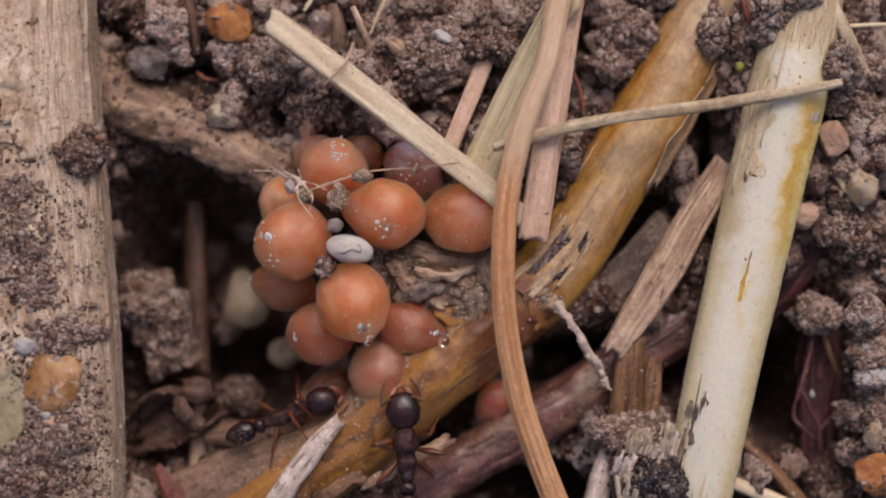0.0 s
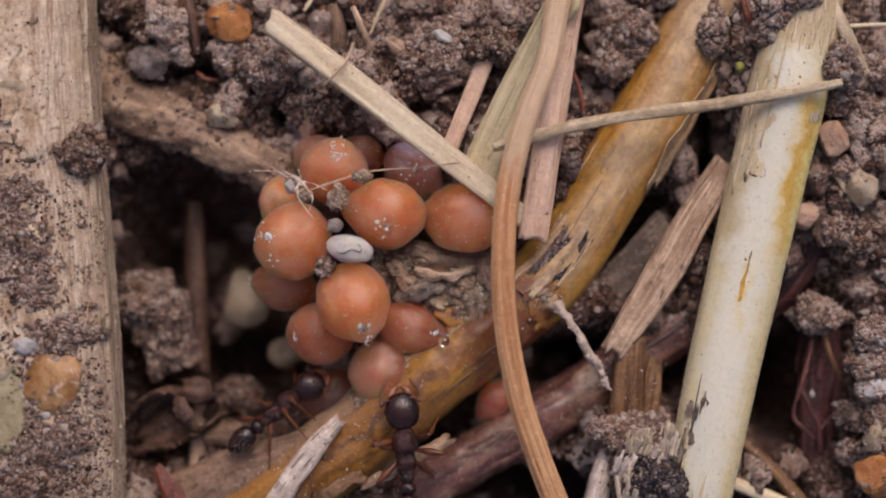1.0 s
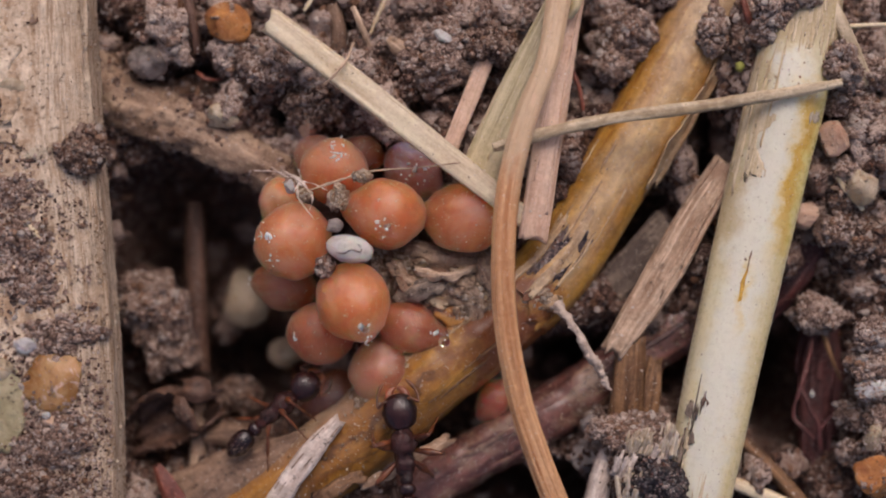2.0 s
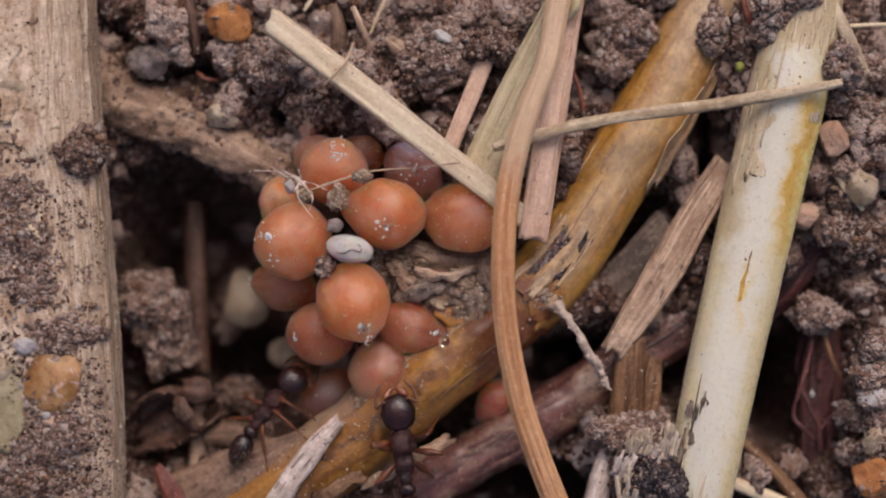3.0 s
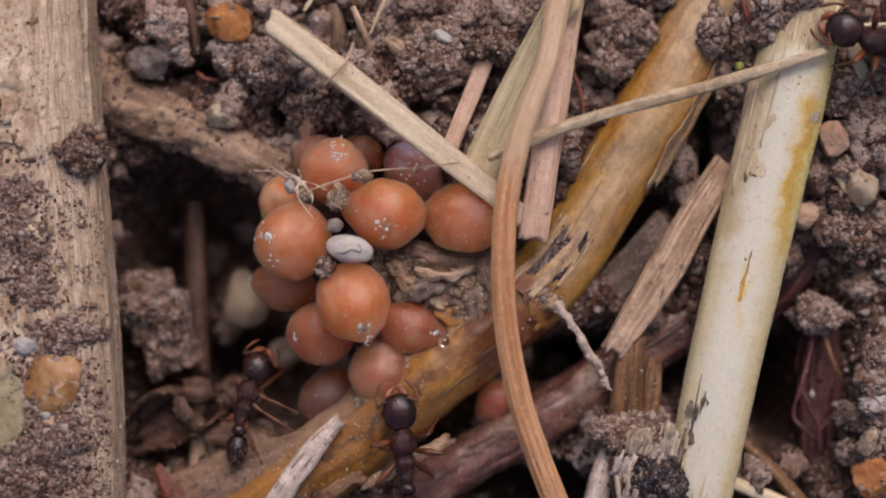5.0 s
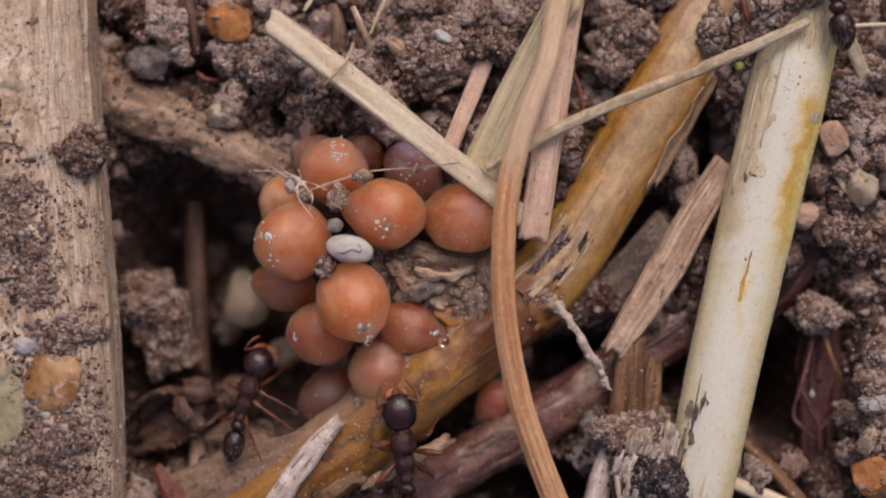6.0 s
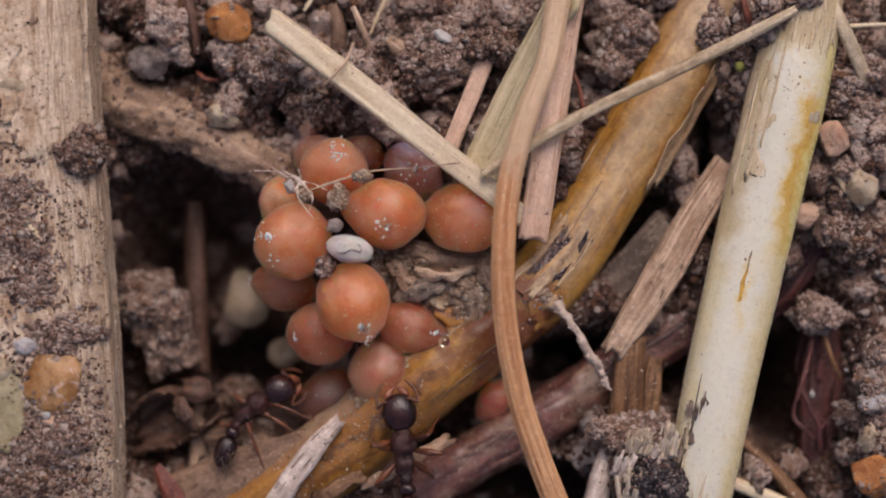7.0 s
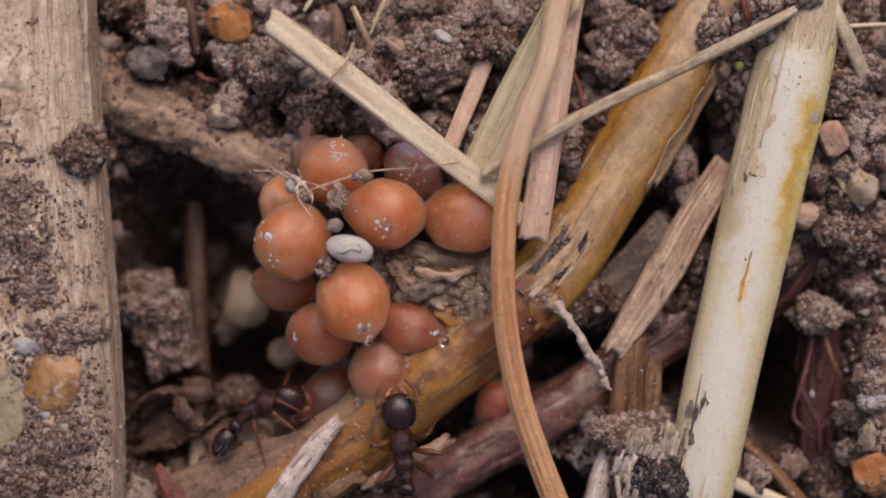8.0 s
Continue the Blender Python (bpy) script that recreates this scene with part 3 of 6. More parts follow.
PINK_STONE = stone_material("pink_stone", (0.42, 0.24, 0.155), (0.64, 0.43, 0.31), (0.54, 0.35, 0.23), soak=0.3, dirt=0.25)
SKIN = skin_material("orange_skin", (0.41, 0.066, 0.014), (0.51, 0.108, 0.026), (0.56, 0.17, 0.055), bloom=0.30)
# deep orange red, darkened further for the shade low and behind in the cluster
SHADED_DEEP_SKIN = skin_material("shaded_deep_skin", (0.28, 0.032, 0.009), (0.37, 0.054, 0.016), (0.43, 0.09, 0.032), bloom=0.18)
PALE_SKIN = skin_material("pale_skin", (0.47, 0.10, 0.038), (0.55, 0.155, 0.064), (0.59, 0.23, 0.11), bloom=0.25)
# violet brown skin with the shade beside the root mixed into its colour
SHADED_BROWN_SKIN = skin_material("shaded_brown_skin", (0.15, 0.022, 0.011), (0.21, 0.036, 0.02), (0.26, 0.06, 0.04), bloom=0.12)
RED_SKIN = skin_material("red_skin", (0.40, 0.030, 0.014), (0.52, 0.050, 0.024), (0.56, 0.09, 0.045), bloom=0.12)
BLOOM_SKIN = skin_material("bloomed_skin", (0.30, 0.045, 0.025), (0.38, 0.075, 0.045), (0.42, 0.13, 0.095), wax=(0.44, 0.36, 0.42), bloom=0.6)
SHEATH = fibre_material("torn_sheath", (0.52, 0.39, 0.21), (0.72, 0.60, 0.41), (0.55, 0.38, 0.2), stains=0.3, dirt=0.5, mottle=0.3, rough=0.45, relief=0.03, fine=12.0, long=0.05)
TUFT = fibre_material("torn_fibres", (0.46, 0.345, 0.23), (0.72, 0.61, 0.48), (0.5, 0.35, 0.22), stains=0.4, dirt=0.5, mottle=0.3, rough=0.5, relief=0.03, fine=12.0, long=0.05, soak=0.2)
AMBER = fibre_material("amber_stain", (0.20, 0.06, 0.012), (0.50, 0.24, 0.05), (0.62, 0.42, 0.16), stains=0.3, dirt=0.4, rough=0.3, relief=0.03, fine=9.0, long=0.06, coat=0.3)
YELLOW = fibre_material("yellow_stain", (0.36, 0.14, 0.012), (0.68, 0.40, 0.06), (0.66, 0.46, 0.16), stains=0.3, dirt=0.1, rough=0.3, relief=0.02, fine=9.0, long=0.06)
PEEL = fibre_material("peeling_skin", (0.34, 0.20, 0.095), (0.60, 0.43, 0.26), (0.40, 0.22, 0.09), stains=0.4, dirt=0.6, rough=0.35, relief=0.03, fine=6.0, coat=0.4, soak=0.2)
ROT = fibre_material("rotten_root", (0.17, 0.085, 0.048), (0.62, 0.45, 0.30), (0.40, 0.22, 0.13), stains=0.6, dirt=0.9, rough=0.45, relief=0.12, fine=10.0, coat=0.2)
LEAF = fibre_material("dead_leaf", (0.032, 0.014, 0.010), (0.17, 0.088, 0.056), (0.07, 0.032, 0.021), stains=0.5, dirt=0.7, rough=0.5, relief=0.06, fine=5.0)
WAX = stone_material("white_wax", (0.74, 0.69, 0.64), (0.90, 0.87, 0.83), (0.84, 0.79, 0.74), rough=0.25, soak=0.4, dirt=0.0, relief=0.005)
ANT_SHELL = shell_material("ant_shell", (0.008, 0.004, 0.005), (0.042, 0.012, 0.010), rough=0.12, relief=0.016, dust=0.9)
ANT_ROUGH = shell_material("ant_thorax_shell", (0.012, 0.005, 0.005), (0.055, 0.015, 0.012), rough=0.14, relief=0.07, scale=8.0, dust=1.0)
ANT_LIMB = shell_material("ant_limb", (0.07, 0.02, 0.009), (0.22, 0.075, 0.028), rough=0.35, soak=0.3)
ANT_JAW = shell_material("ant_jaw", (0.16, 0.04, 0.016), (0.42, 0.15, 0.06), rough=0.3, soak=0.3)
HAIR = shell_material("ant_hair", (0.25, 0.17, 0.1), (0.4, 0.3, 0.2), rough=0.4)
EGG = stone_material("white_pupa", (0.60, 0.55, 0.50), (0.80, 0.76, 0.70), (0.62, 0.57, 0.52), rough=0.08, soak=0.8, dirt=0.1, scale=1.8, relief=0.05)

m, nt, bsdf = nodes_of("clear_drop")
bsdf.inputs["Base Color"].default_value = (0.95, 0.93, 0.9, 1)
bsdf.inputs["Transmission Weight"].default_value = 1.0
bsdf.inputs["Roughness"].default_value = 0.03
bsdf.inputs["IOR"].default_value = 1.34
DROP = m

# ---- the ground: one sheet, crumbly and pitted where the stems lie, plain far out ----
PITS = [  # middle and radii of a hollow or mound, and its height
    (-6.225, 0.562, -3) + (1.75, 1.75, -4.2), (-6.636, -2.454, -3) + (1.3, 2.6, -3.0), (-3.894, -2.18, -3) + (1.7, 1.7, -4.2), (-4.7, -3.1, -3) + (1.5, 1.0, -3.0), (-2.464, 0.281, -2) + (2.3, 2.0, -2.6),
    (2.962, -2.729, -3) + (1.25, 0.7, -3.6), (2.413, -5.608, -3) + (1.7, 0.62, -4.5), (8.241, -2.866, -3) + (1.0, 1.9, -3.4), (7.45, -2.9, -3) + (0.9, 1.7, -3.4), (7.58, -5.746, -2) + (0.8, 0.5, -1.5),
    (4.634, 0.147, -2) + (0.8, 1.4, -2.8), (6.174, 2.357, -2) + (0.7, 0.9, -2.4), (4.5, -2.799, -2) + (1.9, 1.0, -2.2), (0.75, -4.54, -2) + (2.0, 1.1, -2.4), (1.286, -3.335, -2) + (0.8, 0.7, -1.5),
    (-1.071, 3.457, 0) + (2.6, 1.1, 0.35), (-4.515, 4.222, 0) + (0.9, 0.7, 0.35), (9.133, 2.436, 0) + (1.0, 2.2, 0.45), (9.898, -3.559, 0) + (0.4, 2.0, 0.6),
    (7.028, 4.605, 0) + (0.45, 0.9, 0.4), (4.668, -5.217, 0) + (0.7, 0.5, 0.6), (3.138, 4.732, 0) + (0.4, 1.2, -1.6), (-5.536, 3.967, 0) + (0.7, 0.35, -2.0), (-7.449, 4.732, 0) + (0.5, 1.0, -0.8),
    (-3.622, 3.074, 0) + (0.35, 0.3, -1.6), (-0.689, 3.074, 0) + (0.7, 0.3, -1.0), (8.367, -0.242, 0) + (0.5, 0.5, -0.9),
]


def ground_height(x, y):
    z = np.full(x.shape, -1.0)
    for px, py, _, rx, ry, h in PITS:
        z = z + h * np.exp(-(((x - px) / rx) ** 2 + ((y - py) / ry) ** 2) ** 2)
    p = np.stack([x, y, np.zeros_like(x)], -1)
    return np.maximum(z, -8.5) + 0.32 * rough_noise(p * 0.8, 3, 5)


def ground_sheet():
    far = np.array([14, 20, 40, 100, 400, 2000, 10000, 50000], float)
    xs = np.concatenate([-far[::-1], np.linspace(-12, 12, 680), far])
    ys = np.concatenate([-far[::-1], np.linspace(-7.4, 7.4, 420), far])
    x, y = (a.ravel() for a in np.meshgrid(xs, ys, indexing="ij"))
    p = np.stack([x, y, np.zeros_like(x)], -1)
    near = np.clip(1.6 - 0.06 * np.maximum(np.abs(x) - 11, np.abs(y) - 6.5).clip(0), 0, 1)
    h = 0.45 * crumbs(p / 0.62, 3, True) + 0.22 * crumbs(p / 0.27 + 4, 8, True) + 0.07 * crumbs(p / 0.11, 12, True) + 0.05 * rough_noise(p * 5, 3, 31)
    z = ground_height(x, y) + h * near
    ny = len(ys)
    faces = [(i * ny + j, (i + 1) * ny + j, (i + 1) * ny + j + 1, i * ny + j + 1) for i in range(len(xs) - 1) for j in range(ny - 1)]
    return np.stack([x, y, z], -1), faces, None


ground_shape = ground_sheet()
ground = tagged(new("ground", mesh_of("ground", *ground_shape[:2], SOIL)), "dark brown crumbly soil with deep hollows", "soil", kind="structure")

# ---- stems, roots and straws ----
SOLID = []  # what loose grains may lie on


ob_shape = {}


def stem(name, path, material, label, category, rest=True, **shape):
    s = sweep(path, **shape)
    if rest:
        SOLID.append(s)
    ob = thing(name, s, material, label, category)
    ob_shape[ob] = path, shape.get("square", 2.0), shape.get("flat", 1.0)
    return ob


def child_of(ob, name, shape, material, label="", kind=""):
    """A part of a thing, its shape given in place."""
    v, f, uv = shape
    return part(name, (np.asarray(v) - np.array(ob.location) / MM, f, uv), material, ob, label, kind=kind)


def torn(ob, name, material, label="", **kw):
    """A torn sheath, strip or scar that clings to a stem."""
    path, square, flat = ob_shape[ob]
    s = shell(path, square=square, flat=flat, **kw)
    SOLID.append(s)
    return child_of(ob, name, s, material, label)


def fibres(ob, count, material, seed, span=(0.5, 2.6), length=(0.08, 0.3), width=(0.02, 0.06), lift=0.02, name="fibre", between=(0.02, 0.98)):
    """Raised fibres along a stem."""
    rng = np.random.default_rng(seed)
    for i in range(count):
        w, n = rng.uniform(*width), rng.uniform(*length)
        a, t = rng.uniform(span[0], span[1] - w), rng.uniform(between[0], between[1] - n)
        torn(ob, name, material, span=(a, a + w), reach=(t, t + n), lift=lift * rng.uniform(0.6, 1.5), thick=0.05, ragged=0.03, jag=0.12, m=4, n=36, seed=seed + i, furrow=0.004)


wood = stem("wood_strip", [(-9.975, 6.654, 0.7, 2.155), (-9.775, 3.013, 0.8, 2.15), (-9.55, -0.113, 0.8, 2.175), (-9.4, -2.738, 0.8, 2.225), (-9.274, -6.88, 0.7, 2.181)], WOOD,
     "flat strip of weathered tan wood caked with soil", "wood strip", n=260, sides=96, square=6.0, flat=0.42, lumps=0.03, lump_size=0.8, furrow=0.035, furrows=9, seed=3)
brown = sweep([(-8.289, 4.393, -1, 0.68), (-7.598, 3.526, -0.8, 0.64), (-6.541, 3.063, -0.7, 0.61), (-5.619, 2.667, -0.6, 0.57), (-4.572, 2.144, -0.5, 0.517), (-3.426, 1.57, -0.7, 0.441), (-2.417, 0.933, -1.2, 0.368)],
              n=170, sides=48, lumps=0.10, lump_size=0.4, seed=5)
SOLID.append(brown)
ob = thing("brown_root", brown, TAN_ROOT, "dull brown knobbly root crusted with soil", "root")
v, f, _ = caked(brown, 650, 0.028, 5)
k, q = len(brown[0]), len(brown[1])
crust = (v[k:], [tuple(i - k for i in t) for t in f[q:]], None)
part("crust", (np.asarray(crust[0]) - np.array(ob.location) / MM, crust[1], None), CRUST, ob, "gritty soil crust", kind="stuff")
gold = stem("golden_root", [(7.216, 7.411, -0.7, 0.857), (5.968, 5.321, -0.6, 0.829), (4.92, 3.371, -0.5, 0.827), (3.749, 1.43, -0.4, 0.799), (2.589, -0.374, -0.4, 0.824), (1.259, -1.683, -0.3, 0.848), (-0.244, -2.879, -0.3, 0.874), (-1.791, -4.135, -0.4, 0.928),
                     (-3.418, -5.295, -0.6, 0.906), (-5.269, -6.378, -0.9, 0.809)], GOLD_ROOT,
     "thick golden brown root with peeling skin", "root", n=240, sides=48, lumps=0.05, lump_size=0.9, furrow=0.03, seed=7)
plum = stem("plum_root", [(6.632, -1.035, -1.1, 0.524), (5.321, -1.953, -1.1, 0.577), (3.879, -2.87, -1.1, 0.603), (2.17, -3.974, -1, 0.628), (0.471, -4.929, -1, 0.601), (-1.232, -5.885, -1.1, 0.577), (-2.986, -7.051, -1.8, 0.533)], PLUM_ROOT,
     "purplish brown root speckled with pale grit", "root", n=160, sides=36, lumps=0.06, lump_size=0.5, furrow=0.04, seed=9)
cream = stem("cream_stem", [(8.162, 5.933, 0.5, 0.781), (7.976, 4.793, 0.55, 0.83), (7.614, 3.279, 0.6, 0.879), (7.136, 1.269, 0.6, 0.854), (6.609, -0.993, 0.6, 0.829), (6.106, -3.254, 0.6, 0.804), (5.643, -5.781, 0.5, 0.731), (5.506, -6.933, 0.4, 0.682)], CREAM,
     "smooth cream plant stem with yellow streaks", "plant stem", n=200, sides=48, flat=0.8, lumps=0.012, lump_size=1.0, furrow=0.008, seed=11)
square = stem("square_straw", [(-3.752, 4.973, 1.3, 0.284), (-2.268, 3.858, 1.35, 0.296), (-0.79, 2.703, 1.3, 0.296), (1.191, 1.154, 1.1, 0.248), (1.82, 0.661, 0.9, 0.224)], STRAW,
     "pale square straw piece with a broken end", "straw", n=90, sides=28, square=4.0, flat=0.7, lumps=0.006, furrow=0.012, furrows=6, jag=(0.12, 0.05), seed=13, groove=0.12)
blade = stem("grass_blade", [(2.652, 6.151, 1.5, 0.27), (2.461, 5.155, 1.6, 0.245), (2.241, 4.032, 1.8, 0.231), (1.771, 2.803, 1.95, 0.243), (1.404, 1.343, 2.05, 0.242), (1.281, -0.23, 2.1, 0.242), (1.357, -1.684, 2, 0.242), (1.632, -3.155, 1.8, 0.244),
                     (2.033, -4.396, 1.6, 0.257), (2.474, -5.527, 1.4, 0.258), (2.92, -6.421, 1.2, 0.247)], NEEDLE,
     "curved orange dry grass blade with ribs", "grass blade", n=180, sides=32, square=2.6, flat=0.55, ribs=6, rib=0.08, lumps=0.006, furrow=0.012, seed=17)
wide = stem("wide_straw", [(2.832, 5.903, 0.7, 0.326), (2.388, 4.95, 0.8, 0.388), (1.823, 3.758, 0.85, 0.449), (1.261, 2.572, 0.85, 0.474), (0.763, 1.575, 0.8, 0.45)], GREEN_STRAW,
     "broad greenish straw leaf lying under a blade", "straw", n=80, sides=28, square=2.4, flat=0.35, lumps=0.01, furrow=0.012, seed=19, jag=(0, 0.1))
pink = stem("pink_straw", [(2.843, 5.623, 0.9, 0.274), (2.562, 3.992, 1, 0.298), (2.285, 2.248, 1.05, 0.311), (1.975, 0.211, 1.05, 0.311)], PINK_STRAW,
     "pinkish straw piece snapped off square", "straw", n=80, sides=28, square=3.2, flat=0.6, ribs=4, rib=0.04, lumps=0.006, furrow=0.012, seed=21, jag=(0, 0.07), hollow=(0, 0.05))
stem("red_straw", [(1.117, 4.708, 0.2, 0.178), (0.81, 3.874, 0.3, 0.19), (0.391, 2.854, 0.4, 0.189), (0.051, 1.97, 0.4, 0.189)], PINK_STRAW,
     "short reddish straw fragment under a clod", "straw", n=50, sides=20, square=3.0, flat=0.6, furrow=0.012, seed=23, jag=(0, 0.05))
splinter = stem("brown_splinter", [(6.438, 1.921, 0.1, 0.331), (5.731, 0.839, 0.15, 0.381), (4.893, -0.621, 0.25, 0.393), (3.848, -2.241, 0.3, 0.304)], SPLINTER,
     "fibrous brown wood splinter with a frayed end", "splinter", n=90, sides=32, square=2.6, flat=0.5, lumps=0.02, furrow=0.05, furrows=5, seed=25, jag=(0.1, 0.25))
stem("grey_flake", [(5.217, 0.598, -0.8, 0.338), (4.49, -0.247, -0.7, 0.441), (3.842, -1.025, -0.7, 0.415), (3.258, -1.518, -0.7, 0.26)], GREY_FLAKE,
     "grey brown flake of decayed bark", "bark flake", n=60, sides=28, square=3.0, flat=0.35, lumps=0.05, lump_size=0.4, furrow=0.04, seed=27, jag=(0.1, 0.15))
stem("bark_stub", [(4.228, -2.013, 0.3, 0.253), (4.163, -2.779, 0.2, 0.355), (4.094, -3.814, 0, 0.408)], STUB,
     "brown splintered bark stub with a torn top", "bark stub", n=50, sides=28, square=3.0, flat=0.5, lumps=0.03, furrow=0.05, seed=29, jag=(0.25, 0.1))
stem("bark_stub", [(4.796, -2.538, 0, 0.153), (4.668, -3.176, 0, 0.281), (4.488, -4.079, -0.1, 0.332)], STUB,
     "brown splintered bark stub with a torn top", "bark stub", n=50, sides=24, square=3.0, flat=0.5, lumps=0.03, furrow=0.05, seed=30, jag=(0.2, 0.1))
rootlet = sweep([(2.525, -1.219, 0.6, 0.126), (2.8, -1.588, 0.8, 0.075), (3.2, -2.238, 0.8, 0.088), (3.459, -2.682, 0.7, 0.075), (3.694, -3.128, 0.6, 0.05)], n=70, sides=14, lumps=0.045, lump_size=0.14, seed=31, jag=(0, 0.08))
thing("white_rootlet", caked(rootlet, 160, 0.016, 31, top=False), GREY_ROOTLET, "short whitish fuzzy rootlet with a frayed tip", "rootlet")
stem("hole_twig", [(-5.963, 1.1, -2.6, 0.245), (-5.895, -0.527, -2.4, 0.27), (-5.813, -2.947, -2.2, 0.256)], LEAF,
     "thin brown twig deep in the hollow", "twig", n=60, sides=18, furrow=0.03, seed=33)
stem("pale_sliver", [(-5.676, -3.403, -1.2, 0.118), (-5.662, -4.312, -1.1, 0.17), (-5.7, -5.19, -1, 0.183)], SPLINTER,
     "pale straw sliver standing in the hollow", "straw", n=40, sides=16, flat=0.5, furrow=0.02, seed=35, jag=(0, 0.05))
stem("pale_bark", [(-6.137, -5.942, -0.6, 0.777), (-4.935, -5.256, -0.3, 0.617), (-3.759, -4.744, -0.1, 0.486), (-2.864, -4.335, -0.1, 0.256)], BROWN_ROOT,
     "pale dusty strip of bark on a root", "bark strip", n=80, sides=32, flat=0.4, lumps=0.05, lump_size=0.5, furrow=0.03, seed=37)
white = stem("white_straw", [(-3.854, -5.844, 0.5, 0.252), (-3.38, -5.139, 0.6, 0.251), (-2.811, -4.379, 0.65, 0.226), (-2.312, -3.819, 0.6, 0.151)], WHITE_FIBRE,
     "whitish stained straw with a cracked skin", "straw", n=70, sides=24, square=2.6, flat=0.6, lumps=0.02, lump_size=0.3, furrow=0.02, seed=39, jag=(0, 0.08))
stem("red_flake", [(-6.438, -4.898, 0.1, 0.102), (-6.206, -5.254, 0.2, 0.203), (-5.914, -5.825, 0.2, 0.279)], RED_FLAKE,
     "dark red bark flake", "bark flake", n=40, sides=20, square=3.0, flat=0.4, furrow=0.03, seed=41, jag=(0.1, 0))
stem("under_straw", [(6.422, -5.243, -0.2, 0.154), (7.255, -5.563, -0.2, 0.167), (8.153, -5.948, -0.2, 0.154)], STRAW,
     "pale straw end lying under a stem", "straw", n=30, sides=16, flat=0.6, furrow=0.012, seed=43)
stem("rust_twig", [(6.612, -4.184, -0.5, 0.155), (7.42, -4.947, -0.4, 0.167), (8.237, -5.834, -0.3, 0.167)], STUB,
     "rusty brown twig low in the hollow", "twig", n=40, sides=16, furrow=0.02, seed=45)
bark = stem("dark_bark", [(9.051, -1.552, -1.4, 0.30), (8.80, -2.589, -1.3, 0.50), (8.75, -4.15, -1.3, 0.42), (8.80, -6.102, -1.3, 0.45)], MAROON,
     "dark plum coloured decayed bark", "bark", n=120, sides=48, flat=0.5, lumps=0.12, lump_size=0.7, furrow=0.12, furrows=7, seed=47, jag=(0.2, 0))
maroon = stem("maroon_root", [(9.338, 0.861, -0.9, 0.261), (8.556, 0.078, -0.9, 0.391), (7.857, -0.902, -1, 0.392), (7.305, -1.563, -1.2, 0.315)], MAROON,
     "maroon root piece in the shade of a stem", "root", n=60, sides=24, flat=0.6, lumps=0.05, lump_size=0.4, furrow=0.03, seed=49)
stem("grey_straw", [(8.528, 5.498, 0.9, 0.125), (8.827, 4.875, 0.9, 0.15), (9.161, 4.273, 0.7, 0.15), (9.483, 3.675, 0.4, 0.126)], GREY_STALK,
     "greyish split straw beside a stem", "straw", n=50, sides=16, square=3.0, flat=0.5, furrow=0.02, seed=51)
stem("thin_straw", [(9.018, 4.963, 0.5, 0.05), (9.522, 4.988, 0.5, 0.05), (10.278, 5, 0.5, 0.05)], STRAW,
     "very thin pale straw", "straw", n=20, sides=10, seed=53)
stem("straw_chip", [(8.767, 1.65, 0.5, 0.05), (9.018, 1.297, 0.5, 0.076), (9.371, 0.869, 0.5, 0.05)], STRAW, "small straw chip on soil crumbs", "straw chip", n=20, sides=10, flat=0.5, seed=55)
stalk = stem("dry_stalk", [(1.08, 2.198, 1.5, 0.098), (1.915, 2.443, 1.5, 0.135), (3.634, 2.824, 1.5, 0.135), (5.598, 3.094, 1.5, 0.135), (7.317, 3.364, 1.5, 0.135), (8.667, 3.622, 1.5, 0.086)], GREY_STALK,
             "thin grey brown dry stalk pulled by an ant", "stalk", rest=False, n=90, sides=20, flat=0.8, lumps=0.012, lump_size=0.5, furrow=0.012, seed=57)

# torn skins, fibres and scars on the stems
fibres(wood, 34, WOOD, 200, span=(0.25, 2.0), length=(0.1, 0.5), width=(0.01, 0.035), lift=0.03)
torn(cream, "sheath", SHEATH, "tan torn fibrous sheath", span=(-0.2, 1.0), reach=(0.0, 0.42), lift=0.006, thick=0.03, ragged=0.3, jag=0.5, seed=3, n=120, m=24, furrow=0.02)
fibres(cream, 24, SHEATH, 238, span=(0.4, 2.6), length=(0.03, 0.13), width=(0.03, 0.12), lift=0.010, between=(0.0, 0.2))
fibres(cream, 10, SHEATH, 235, span=(0.9, 1.9), length=(0.05, 0.14), width=(0.02, 0.07), lift=0.015, between=(0.0, 0.22))
fibres(cream, 9, SHEATH, 240, span=(0.2, 1.2), length=(0.1, 0.3), width=(0.02, 0.05), lift=0.015, between=(0.0, 0.46))
torn(cream, "slit", YELLOW, "orange slit", span=(1.42, 1.54), reach=(0.485, 0.585), lift=0.006, thick=0.02, ragged=0.06, jag=0.2, seed=9, m=6)
torn(cream, "slit", STUB, "dark core of the slit", span=(1.46, 1.50), reach=(0.515, 0.57), lift=0.012, thick=0.02, ragged=0.04, jag=0.2, seed=10, m=6)
torn(cream, "flake", TUFT, "pale torn flake by the scar", span=(2.2, 2.5), reach=(0.30, 0.312), lift=0.05, thick=0.04, ragged=0.15, jag=0.1, seed=12, m=10, n=20, furrow=0.05)
torn(cream, "scar", GREY_FLAKE, "grey rotten scar", span=(0.72, 1.0), reach=(0.735, 0.785), lift=0.02, thick=0.05, ragged=0.35, jag=0.5, seed=251, n=50, m=16, furrow=0.10)
torn(cream, "scar", BARK, "brown soil stain", span=(1.0, 1.12), reach=(0.718, 0.728), lift=0.02, thick=0.04, ragged=0.3, jag=0.2, seed=252, n=30, m=10, furrow=0.08)
